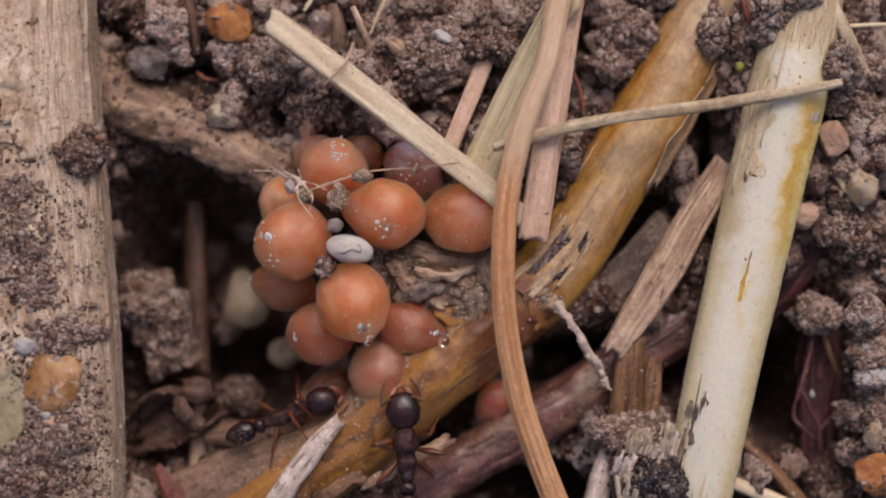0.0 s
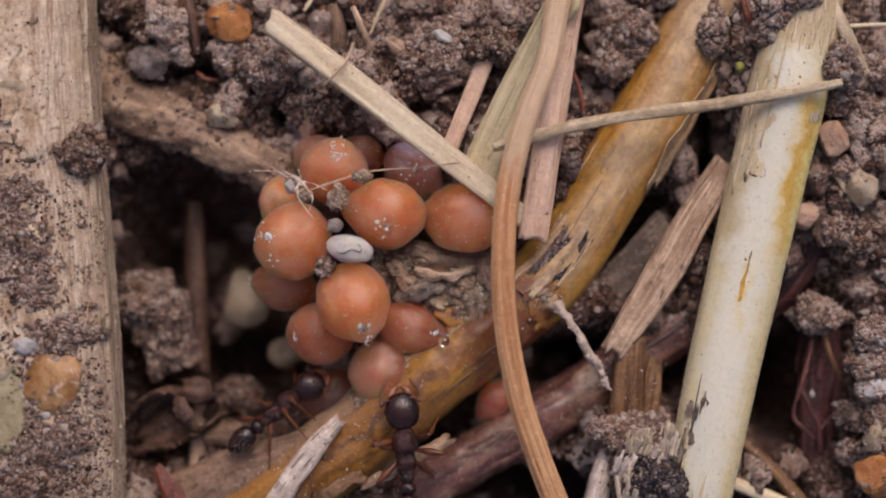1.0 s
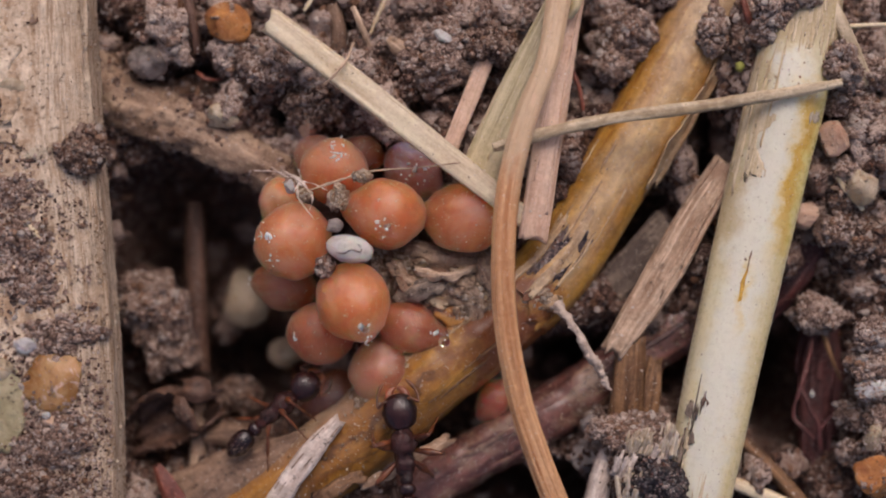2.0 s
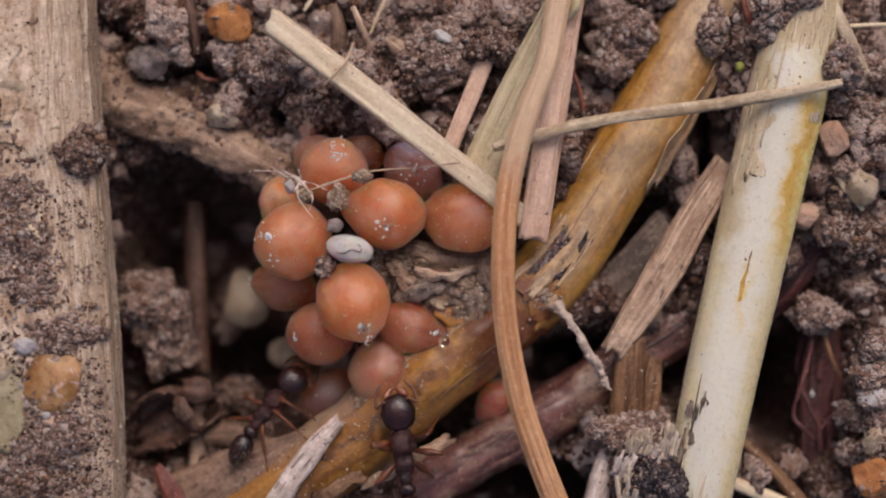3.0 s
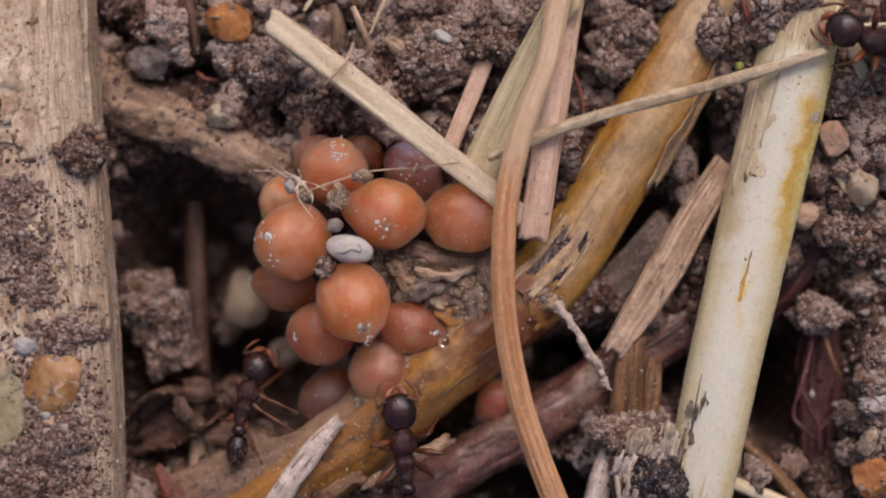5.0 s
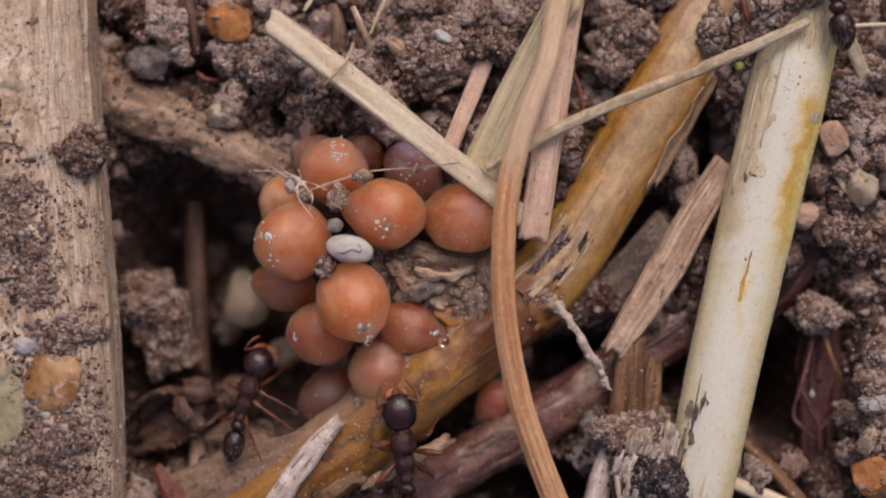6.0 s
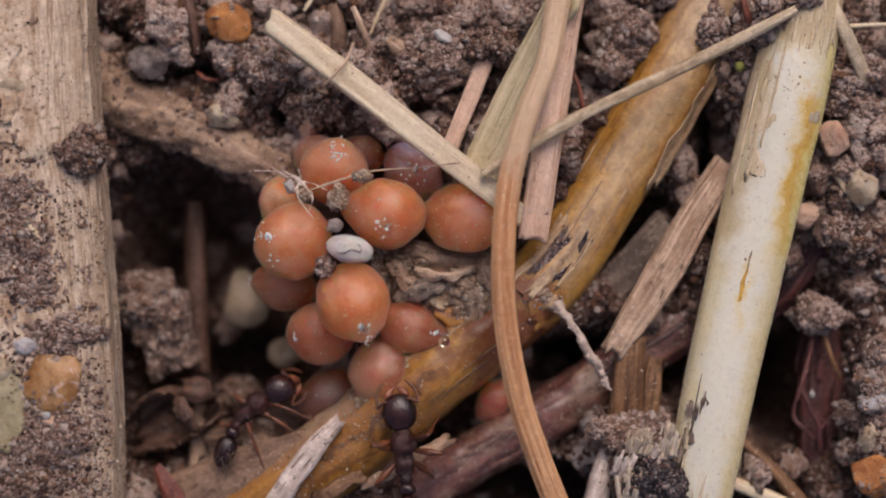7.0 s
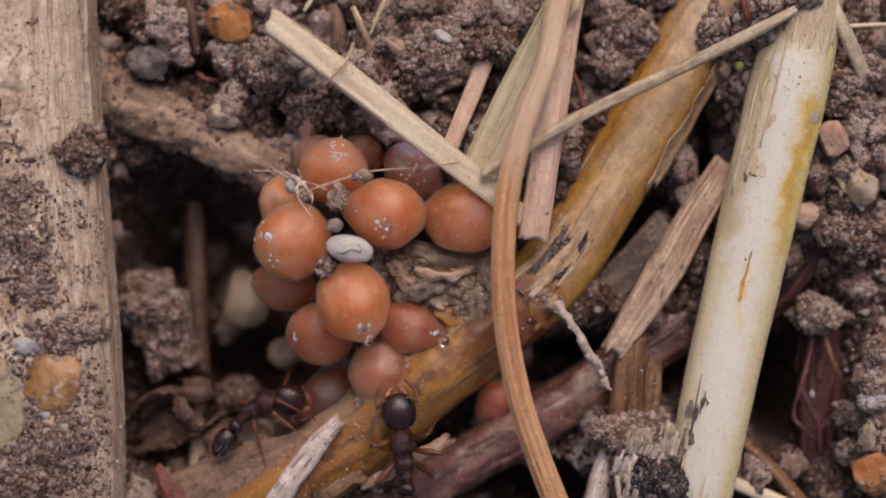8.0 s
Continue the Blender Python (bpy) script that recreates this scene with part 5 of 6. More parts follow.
clod((8.85, 0.45, 0.1), (0.34, 0.26, 0.26), "pale crumbly soil aggregate", 190)
clod((2.18, -1.10, 0.36), (0.36, 0.26, 0.15), "tan frayed crumbs round the rootlet", 191, TAN_GRIT, crumb=0.10, size=0.022)
stone((-4.848, 5.026, 0.2), (0.56, 0.54, 0.45), ORANGE_STONE, "orange angular mineral pebble", 81, 12, 0.06, grit=14)
stone((-8.36, -2.90, 1.69), (0.72, 0.62, 0.22), PATCH_STONE, "amber glassy mineral lump on the wood", 305, 3, 0.14, grit=60)
stone((-6.675, 4.207, -0.1), (0.48, 0.4, 0.4), GREY_STONE, "glassy grey pebble with a blue sheen", 82, grit=10)
stone((-4.756, 3.448, -0.2), (0.26, 0.3, 0.3), WHITE_STONE, "small bluish white pebble", 83)
stone((-5.026, 3.01, 0), (0.42, 0.32, 0.3), CREAM_STONE, "tan pebble on a root", 84, grit=60)
stone((-4.78, -1.259, -3.0), (0.52, 0.72, 0.5), CREAM_STONE, "pale egg shaped pebble in the hollow", 85, 0)
stone((-3.82, -2.499, -3.2), (0.42, 0.38, 0.4), CREAM_STONE, "pale round pebble in the hollow", 86, 0)
stone((-3.018, 2.8, -0.1), (0.24, 0.36, 0.3), PINK_STONE, "orange brown pebble in soil", 87)
stone((0.013, 4.705, 0.65), (0.22, 0.12, 0.12), WHITE_STONE, "white mineral chip on a clod", 88, turn=(0, 0, -35))
stone((8.682, 2.425, 0.6), (0.38, 0.4, 0.35), PINK_STONE, "tan rough pebble in soil", 89, grit=20)
stone((8.153, 0.747, 0.3), (0.32, 0.28, 0.28), PINK_STONE, "pink smooth pebble in soil", 90, grit=6)
stone((9.347, 1.396, 0.55), (0.36, 0.42, 0.35), CREAM_STONE, "yellowish pebble among soil crumbs", 91, grit=12)
stone((7.0, -3.271, -2.6), (0.3, 0.4, 0.35), CREAM_STONE, "pale pebble in the hollow", 92)
for at, radii, mat, label, seed in (
         ((-2.4, 0.507, 1.2), (0.2, 0.16, 0.1), GREY_STONE, "translucent brown grain among the insects", 303), ((-3.349, 1.359, 1.25), (0.14, 0.16, 0.12), WHITE_STONE, "clear round grain in white threads", 304),
        ((-8.98, -2.05, 1.84), (0.26, 0.2, 0.13), WHITE_STONE, "white chip on the wood", 306),
        ((-8.482, -3.717, 1.78), (0.15, 0.12, 0.12), PINK_STONE, "small red grain on the wood", 307), ((-8.54, -3.577, 1.85), (0.1, 0.08, 0.08), WHITE_STONE, "tiny white grain on the wood", 308),
        ((-9.40, -3.45, 1.74), (0.36, 0.95, 0.12), OLIVE_STONE, "yellowish crusty patch on the wood", 309), ((-8.734, 2.031, 1.64), (0.55, 0.3, 0.10), CREAM_STONE, "pale translucent scale on the wood", 310),
        ((-9.316, 3.533, 1.66), (0.3, 0.2, 0.1), CREAM_STONE, "tan flake on the wood", 311), ((-9.441, -2.61, 1.75), (0.22, 0.3, 0.15), CREAM_STONE, "pale grain on the wood", 312),
        ((6.642, 4.079, 0.4), (0.12, 0.12, 0.1), GREEN_STONE, "tiny yellow green grain in the soil", 313), ((9.13, -2.736, -0.1), (0.05, 0.05, 0.05), WHITE_STONE, "tiny white grain on dark bark", 314),
        ((8.36, -3.278, -0.15), (0.06, 0.09, 0.06), WHITE_STONE, "tiny white grain on dark bark", 315), ((4.205, -4.268, 0.75), (0.25, 0.18, 0.12), CREAM_STONE, "pale shard on the soil heap", 316),
        ((4.706, -4.18, 0.75), (0.2, 0.12, 0.1), CREAM_STONE, "pale shard on the soil heap", 317), ((3.96, -4.938, 0.7), (0.16, 0.3, 0.12), CREAM_STONE, "pale shard on the soil heap", 318),
        ((3.274, -3.896, 0.2), (0.22, 0.2, 0.18), GREY_STONE, "grey grain at the soil heap", 319)):
    stone(at, radii, mat, label, seed, 5, 0.2)
for at, radii, mat, label, seed in (
        ((-2.304, 1.108, 0.95), (0.15, 0.18, 0.12), TAN_GRIT, "grit crumb between the insects", 321), ((-2.567, -0.383, 1.3), (0.14, 0.18, 0.12), CLOD, "grit crumb between the insects", 322),
        ((-3.011, 1.185, 1.3), (0.10, 0.08, 0.08), TAN_GRIT, "grit crumb caught in threads", 323), ((-1.777, 1.592, 1.3), (0.16, 0.035, 0.035), TAN_GRIT, "grit caught on a thread", 324),
        ((-9.044, 0.135, 1.62), (0.7, 0.55, 0.16), CLOD, "soil crust on the wood", 325), ((-8.983, -0.844, 1.62), (0.6, 0.5, 0.18), CLOD, "soil crust on the wood", 326),
        ((-8.31, -1.824, 1.62), (0.75, 0.42, 0.2), CLOD, "pale soil crust on the wood", 327), ((-8.861, -4.394, 1.62), (0.9, 0.5, 0.2), CLOD, "soil crust on the wood", 328),
        ((-8.12, -4.023, 1.65), (0.55, 0.5, 0.2), CLOD, "soil crust on the wood", 329), ((-9.044, -5.128, 1.62), (0.8, 0.4, 0.2), DARK_CLOD, "soil crust on the wood", 330), ((-9.228, 1.175, 1.62), (0.5, 0.4, 0.14), CLOD, "soil crust on the wood", 331),
        ((4.72, -5.15, 0.95), (0.62, 0.52, 0.34), BLACK_ROT, "black rotten lump on the soil heap", 332), ((3.742, -4.033, 0.35), (0.5, 0.25, 0.3), CLOD, "pale crumbly clod by a stub", 333)):
    clod(at, radii, label, seed, mat, crumb=0.07)
pile = {
    "round": clod((9.362, -1.452, 0.75), (0.42, 0.42, 0.36), "round grey clod in a sliding heap", 93, rugged=0.1, crumb=0.05),
    "shelf": clod((9.648, -2.318, 0.5), (0.5, 0.3, 0.35), "gritty pale clod in a sliding heap", 94),
    "quartz": stone((9.549, -2.836, 0.65), (0.42, 0.28, 0.3), WHITE_STONE, "glassy quartz pebble in a sliding heap", 95, grit=130),
    "cream": stone((9.525, -4.093, 0.75), (0.2, 0.32, 0.25), CREAM_STONE, "cream angular pebble in a sliding heap", 96, turn=(0, 0, -20), grit=60),
    "orange": stone((9.612, -5.032, 0.65), (0.55, 0.5, 0.45), ORANGE_STONE, "orange pebble with grit on it", 97, grit=50),
}
clod((9.937, -3.482, 0.15), (0.5, 0.55, 0.4), "grey gritty clod at the foot of the heap", 941)
clod((10.001, -4.556, 0.2), (0.5, 0.5, 0.4), "brown gritty clod at the foot of the heap", 942)
clod((9.283, -3.759, -0.1), (0.28, 0.22, 0.25), "small pale clod on dark bark", 943)
clod((9.178, -4.602, -0.2), (0.2, 0.24, 0.2), "small grey clod on dark bark", 944)
loose = clod((8.782, 4.081, 1.1), (0.34, 0.34, 0.28), "grey clod pushed aside by an ant", 98)

# ---- the scale insects ----
def insect(at, radii, material, label, seed, turn=0.0, tip=0.18, lean=0.0, wax=0, navel=None):
    """A swollen body drawn out to a point along +x, with fine creases running to the point; turn: degrees in plan; lean: how far the
    point is raised; navel: direction of the puckered ring on its skin, with a glassy bead."""
    v, f = ball(6 if navel else 5)
    v = v.copy()
    x = v[:, 0].copy()
    phi = np.arctan2(v[:, 2], v[:, 1])
    pull = np.clip((x - 0.35) / 0.65, 0, 1) ** 2.2
    v[:, 0] += tip * pull
    v[:, 1:] *= (1 - (0.12 + 1.1 * tip) * pull)[:, None]
    v *= (1 + 0.085 * rough_noise(v * 0.9 + seed, 4, seed))[:, None]
    ang = np.arccos(np.clip(x, -1, 1)) + 0.06 * smooth_noise(v * 2.2 + seed, seed)
    v *= (1 + 0.008 * np.exp(-(ang / 0.7) ** 2) * np.cos(ang * 34))[:, None]
    v *= (1 + 0.006 * np.exp(-(ang / 1.1) ** 2) * np.cos(phi * 13 + 3 * smooth_noise(v * 1.6 + seed, seed + 2)))[:, None]
    v *= (1 + 0.010 * rough_noise(v * np.array([2.5, 4, 4]) + seed, 3, seed + 1))[:, None]
    v = v * np.asarray(radii)

    def placed(w):
        return turned(turned(w, 0, -lean, 0), 0, 0, turn)

    w = placed(v)
    bead = None
    if navel:
        d = np.array(navel, float)
        d /= np.linalg.norm(d)
        n = w / np.linalg.norm(w, axis=1)[:, None]
        a = np.arccos(np.clip(n @ d, -1, 1)) + 0.05 * smooth_noise(n * 5 + seed, seed + 6)
        w = w * (1 + 0.017 * np.exp(-(a / 0.34) ** 2) * np.cos(a * 36) - 0.03 * np.exp(-(a / 0.2) ** 2))[:, None]
        bead = w[np.argmax(n @ d)]
    s = w + np.asarray(at), f, None
    SOLID.append(s)
    ob = thing("scale_insect", s, material, label, "scale insect", group="scale insect cluster")
    rng = np.random.default_rng(seed)
    if bead is not None:
        c = bead + np.asarray(at)
        child_of(ob, "navel", lump(c, (0.085, 0.075, 0.07), 3, seed, 0.08), material, "puckered navel")
        child_of(ob, "bead", lump(c + np.array([0.02, 0.03, 0.07]), (0.045, 0.04, 0.03), 3, seed, 0.05), DROP, "glassy bead")
    if wax:
        bits = []
        for i in range(wax):
            e = np.array([1.0 + tip, 0, 0]) + rng.normal(0, 0.16, 3) * np.array([0.3, 1, 1])
            c = placed((e * np.asarray(radii) * 0.97)[None])[0] + np.asarray(at)
            bits.append(lump(c, tuple(rng.uniform(0.012, 0.04, 3)), 2, seed + i, 0.3))
        child_of(ob, "wax_tuft", joined(bits), WAX, "white waxy tuft", kind="stuff")
    return ob


cluster = [
    insect((-3.333, 0.138, 0.7), (0.84, 0.87, 0.8), SKIN, "round orange scale insect with white wax tufts", 101, turn=165, tip=0.04, lean=25, wax=5),
    insect((-1.25, 0.788, 0.8), (0.86, 0.80, 0.75), SKIN, "orange scale insect drawn to a point", 102, turn=172, tip=0.2, navel=(0.06, -0.42, 0.9)),
    insect((0.477, 0.666, 0.6), (0.87, 0.78, 0.7), SKIN, "pinkish orange scale insect with fine wrinkles", 103, turn=170, tip=0.16),
    insect((-1.96, -1.166, 1.1), (0.90, 0.82, 0.8), SKIN, "orange brown scale insect with a waxy tip", 104, turn=-68, tip=0.16, lean=30, wax=6, navel=(0.28, -0.62, 0.73)),
    insect((-2.431, 1.722, 0.3), (0.74, 0.72, 0.7), SKIN, "orange scale insect dusted with grit", 105, turn=80, tip=0.05, lean=20, wax=7),
    insect((-3.655, 1.003, 0.2), (0.62, 0.5, 0.6), SKIN, "small orange scale insect behind others", 106, turn=100, tip=0.05),
    # lower and rear insects: their shade is part of the skin colour
    insect((-2.754, -1.866, 0.2), (0.78, 0.74, 0.7), SHADED_DEEP_SKIN, "deep orange red scale insect toned for shade", 107, turn=200, tip=0.05),
    insect((-0.787, -1.726, 0.2), (0.76, 0.58, 0.6), SHADED_DEEP_SKIN, "shade-toned orange scale insect with a honeydew drop", 108, turn=-18, tip=0.28, lean=5, wax=3),
    insect((-1.449, -2.783, 0.15), (0.76, 0.66, 0.55), PALE_SKIN, "pale pink translucent scale insect", 109, turn=-105, tip=0.18),
    insect((-3.594, -0.824, -0.4), (0.76, 0.60, 0.6), SHADED_DEEP_SKIN, "red scale insect with shade in its colour", 110, turn=170, tip=0.08, wax=3),
    # coloured darkest, as if shaded by the root
    insect((-2.648, -3.361, -0.7), (0.75, 0.58, 0.5), SHADED_BROWN_SKIN, "violet brown scale insect toned for shade near the root", 111, turn=30, tip=0.05),
    insect((-0.665, 1.739, -0.1), (0.72, 0.6, 0.6), BLOOM_SKIN, "violet scale insect with white bloom", 112, turn=-40, tip=0.1, wax=8),
    insect((-1.851, 2.133, -0.3), (0.5, 0.5, 0.5), SHADED_DEEP_SKIN, "shade-toned scale insect at the back", 113, tip=0.05),
    insect((-2.864, 2.123, -0.1), (0.48, 0.5, 0.5), SHADED_DEEP_SKIN, "shade-toned scale insect at the back", 115, tip=0.05),
    insect((1.197, -3.474, -0.8), (0.52, 0.38, 0.42), RED_SKIN, "small red scale insect under the root", 114, turn=232, tip=0.12, wax=2),
]


def wax_marks(ob, rows):
    """White waxy marks on an insect; rows of (place, size, points of the star)."""
    rng = np.random.default_rng(9)
    bits = []
    for at, size, rays in rows:
        bits.append(lump(at, (size * 0.5, size * 0.4, size * 0.3), 3, 5, 0.3))
        for k in range(rays):
            a = 6.28 * (k + rng.uniform(-0.2, 0.2)) / rays
            end = np.array(at) + np.array([math.cos(a), math.sin(a), -0.12]) * size * rng.uniform(0.8, 1.5)
            bits.append(sweep([(*at, size * 0.16), (*((np.array(at) + end) / 2 + [0, 0, 0.03]), size * 0.12), (*end, size * 0.05)], n=8, sides=6))
    child_of(ob, "wax_star", joined(bits), WAX, "white star of wax", kind="stuff")


def top_of(ob, x, y):
    """The highest point of a thing over a place, in millimetres."""
    p = np.array([(ob.matrix_basis @ v.co)[:] for v in ob.data.vertices]) / MM
    near = p[((p[:, :2] - (x, y)) ** 2).sum(1) < 0.08 ** 2]
    return near[np.argmax(near[:, 2])]


def wax_crown(ob, x, y, size, count, seed):
    """Crumbs of white wax and clear beads sitting in a ring on an insect."""
    rng = np.random.default_rng(seed)
    at = top_of(ob, x, y)
    wax, clear = [], []
    for k in range(count):
        a, d = rng.uniform(0, 6.28), size * rng.uniform(0.1, 1.0)
        c = top_of(ob, at[0] + d * math.cos(a), at[1] + d * math.sin(a)) + np.array([0, 0, 0.01])
        bit = lump(c, rng.uniform(0.02, 0.055, 3) * (1.1 - 0.5 * d / size), 2, seed + k, 0.5)
        (clear if k % 3 == 2 else wax).append(bit)
    child_of(ob, "wax_crumbs", joined(wax), WAX, "white wax crumbs", kind="stuff")
    child_of(ob, "beads", joined(clear), DROP, "clear sticky beads", kind="stuff")


wax_crown(cluster[3], -1.71, -1.80, 0.15, 16, 1)
wax_crown(cluster[1], -1.30, 0.42, 0.13, 10, 2)
wax_crown(cluster[0], -3.95, 0.27, 0.14, 12, 3)
wax_crown(cluster[0], -3.76, -0.33, 0.13, 9, 4)
wax_crown(cluster[4], -2.32, 2.28, 0.22, 20, 5)
wax_crown(cluster[7], -0.02, -1.84, 0.12, 10, 6)
wax_crown(cluster[11], -0.55, 1.75, 0.40, 26, 7)
wax_crown(cluster[6], -3.38, -2.05, 0.10, 8, 8)
wax_marks(cluster[0], [((-3.934, 0.285, 1.2), 0.10, 6), ((-3.681, -0.309, 1.26), 0.10, 0), ((-3.781, -0.136, 1.25), 0.06, 0)])
wax_marks(cluster[1], [((-1.227, 0.429, 1.52), 0.07, 0), ((-1.031, 0.503, 1.5), 0.03, 3), ((-1.303, 0.258, 1.45), 0.05, 4)])
wax_marks(cluster[4], [((-2.45, 2.263, 0.8), 0.07, 3), ((-2.244, 2.107, 0.9), 0.05, 4), ((-2.339, 1.941, 0.98), 0.04, 0)])

pupa = thing("white_pupa", lump((-2.023, 0, 1.55), (0.54, 0.29, 0.27), 4, 120, 0.07, turn=(0, 0, -8)), EGG, "white oval pupa lying on scale insects", "pupa")
for path in ([(-2.36, -0.05, 1.75, 0.012), (-2.15, -0.10, 1.80, 0.02), (-1.98, -0.02, 1.825, 0.016), (-1.80, -0.07, 1.79, 0.012)], [(-1.84, 0.12, 1.78, 0.008), (-1.76, 0.0, 1.785, 0.012), (-1.80, -0.1, 1.77, 0.008)]):
    child_of(pupa, "crease", sweep(path, n=24, sides=8, lumps=0.01, lump_size=0.06, seed=3), GREY_STONE, "grey crease in the skin")
thing("honeydew_drop", lump((0.03, -2.05, 0.75), (0.13, 0.13, 0.13), 4, 121, 0.0), DROP, "clear honeydew drop on an insect tip", "drop")

# ---- the ants: thorax at the origin, +x is forward ----
def pod(path, sides=18, n=26, **kw):
    return sweep(path, n=n, sides=sides, **kw)


FEMUR, SHIN = 0.72, 0.95
COXAE = [(0.26, 1), (0.26, -1), (0.02, 1), (0.02, -1), (-0.2, 1), (-0.2, -1)]


def ant(label, at, feet, size=1.0):
    """An ant with its parts; feet are where its six feet stand."""
    root = empty("ant", at, label, "ant", "ants")
    root.scale = (size, size, size)
    part("thorax", pod([(-0.5, 0, -0.02, 0.08), (-0.45, 0, 0, 0.19), (-0.25, 0, 0.03, 0.23), (-0.06, 0, 0.04, 0.21), (0.18, 0, 0.07, 0.30), (0.42, 0, 0.03, 0.22), (0.53, 0, 0, 0.1)],
                       n=40, sides=24, lumps=0.035, lump_size=0.14, seed=1), ANT_ROUGH, root, "dark red brown wrinkled thorax")
    head = part("head", pod([(0.0, 0, 0, 0.05), (0.03, 0, 0, 0.22), (0.12, 0, 0.02, 0.33), (0.36, 0, 0.03, 0.385), (0.56, 0, 0.01, 0.34), (0.70, 0, -0.03, 0.24), (0.76, 0, -0.05, 0.08)],
                            n=40, sides=28, square=2.3, flat=0.82), ANT_SHELL, root, "glossy black head", at=(0.52, 0, 0.02))
    part("clypeus", lump((0.66, 0, 0.06), (0.13, 0.2, 0.12), 3, 8, 0.08), ANT_JAW, head, "reddish front plate")
    for s in (1, -1):
        part("frontal_lobe", lump((0.56, 0.1 * s, 0.2), (0.12, 0.06, 0.06), 2, 9, 0.1), ANT_JAW, head)
        part("mandible", sweep([(0.60, 0.19 * s, 0.0, 0.10), (0.74, 0.19 * s, -0.01, 0.10), (0.85, 0.11 * s, -0.03, 0.075), (0.90, 0.01 * s, -0.04, 0.025)], n=16, sides=12, flat=0.6), ANT_JAW, head, "reddish mandible")
        part("eye", lump((0.38, 0.355 * s, 0.1), (0.075, 0.04, 0.06), 2, 3, 0.0), ANT_SHELL, head)
        part("antenna", sweep([(0.58, 0.14 * s, 0.16, 0.03), (0.64, 0.28 * s, 0.2, 0.028), (0.54, 0.42 * s, 0.18, 0.036), (0.58, 0.46 * s, 0.16, 0.028), (0.78, 0.43 * s, 0.08, 0.03),
                               (0.94, 0.34 * s, 0.04, 0.045), (1.05, 0.25 * s, 0.02, 0.02)], n=40, sides=10), ANT_LIMB, head, "reddish elbowed antenna")
    gaster = part("gaster", pod([(-0.46, 0, 0.02, 0.08), (-0.52, 0, 0.03, 0.2), (-0.64, 0, 0.05, 0.27), (-0.84, 0, 0.04, 0.29), (-1.06, 0, 0.0, 0.235), (-1.22, 0, -0.05, 0.12), (-1.28, 0, -0.07, 0.03)],
                                n=44, sides=28, flat=0.9), ANT_SHELL, root, "glossy black hairy gaster", at=(-0.5, 0, 0.0))
    part("petiole", lump((-0.1, 0, 0.05), (0.15, 0.15, 0.17), 3, 5, 0.06), ANT_ROUGH, gaster)
    part("postpetiole", lump((-0.33, 0, 0.05), (0.16, 0.2, 0.17), 3, 6, 0.06), ANT_SHELL, gaster)
    rng = np.random.default_rng(4)
    hairs = []
    for _ in range(90):
        x, t = rng.uniform(-1.2, -0.56), rng.uniform(0.1, math.pi - 0.1)
        r = 0.29 * math.sqrt(max(0.05, 1 - ((x + 0.86) / 0.44) ** 2))
        a = np.array([x, r * math.cos(t), 0.04 + 0.9 * r * math.sin(t)])
        d = np.array([-0.8, 0.5 * math.cos(t), 0.5 * math.sin(t)])
        hairs.append(sweep([(*(a - 0.01 * d), 0.003), (*(a + 0.05 * d), 0.0025), (*(a + 0.10 * d), 0.0008)], n=4, sides=4))
    part("hairs", joined(hairs), HAIR, gaster, "pale fine hairs", kind="stuff")
    legs = []
    for (x, s), foot in zip(COXAE, feet):
        leg = part("leg", sweep([(0, 0, 0, 0.04), (0.2, 0, 0, 0.06), (0.45, 0, 0, 0.085), (FEMUR, 0, 0, 0.035)], n=14, sides=10), ANT_LIMB, root, "reddish brown leg", at=(x, 0.14 * s, -0.08))
        shin = part("shin", sweep([(0, 0, 0, 0.03), (0.25, 0, 0, 0.05), (0.48, 0, 0, 0.03), (0.6, 0, 0, 0.018), (0.8, 0, 0, 0.016), (SHIN, 0, 0, 0.02)], n=20, sides=8), ANT_LIMB, leg, at=(FEMUR, 0, 0))
        legs.append((leg, shin, Vector((x, 0.14 * s, -0.08)), s))
    return {"root": root, "head": head, "gaster": gaster, "legs": legs, "feet": [Vector(f) for f in feet], "size": size}


def facing(x_axis, hint):
    """Rotation whose x axis is x_axis and whose z axis leans to hint."""
    x = Vector(x_axis).normalized()
    y = Vector(hint).cross(x).normalized()
    return Matrix((x, y, x.cross(y))).transposed()


def leg_rows(a, rows, steps=None):
    """Rows for each leg that keep its foot planted while the body moves along rows of (t, pose in mm)."""
    for n, (leg, shin, hip, s) in enumerate(a["legs"]):
        upper, lower = [], []
        for i, (t, m) in enumerate(rows):
            foot = a["feet"][n] if steps is None else m @ (steps[n] * a["size"])
            to = (m.inverted() @ foot) / a["size"] - hip
            d = min(max(to.length, abs(SHIN - FEMUR) + 0.05), FEMUR + SHIN - 0.02)
            to = to.normalized() * d
            ca = (FEMUR ** 2 + d ** 2 - SHIN ** 2) / (2 * FEMUR * d)
            up = Vector((0, 0.35 * s, 1.0))
            side = (up - to.normalized() * up.dot(to.normalized())).normalized()
            knee = to.normalized() * FEMUR * ca + side * FEMUR * math.sqrt(max(0, 1 - ca * ca))
            r1 = facing(knee, side)
            r2 = facing(r1.transposed() @ (to - knee), (0, 0, 1) if abs((to - knee).normalized().dot(knee.normalized())) < 0.99 else (0, 1, 0))
            upper.append((t, Matrix.Translation(hip * MM) @ r1.to_4x4()))
            lower.append((t, Matrix.Translation((FEMUR * MM, 0, 0)) @ r2.to_4x4()))
        walk(leg, upper)
        walk(shin, lower)


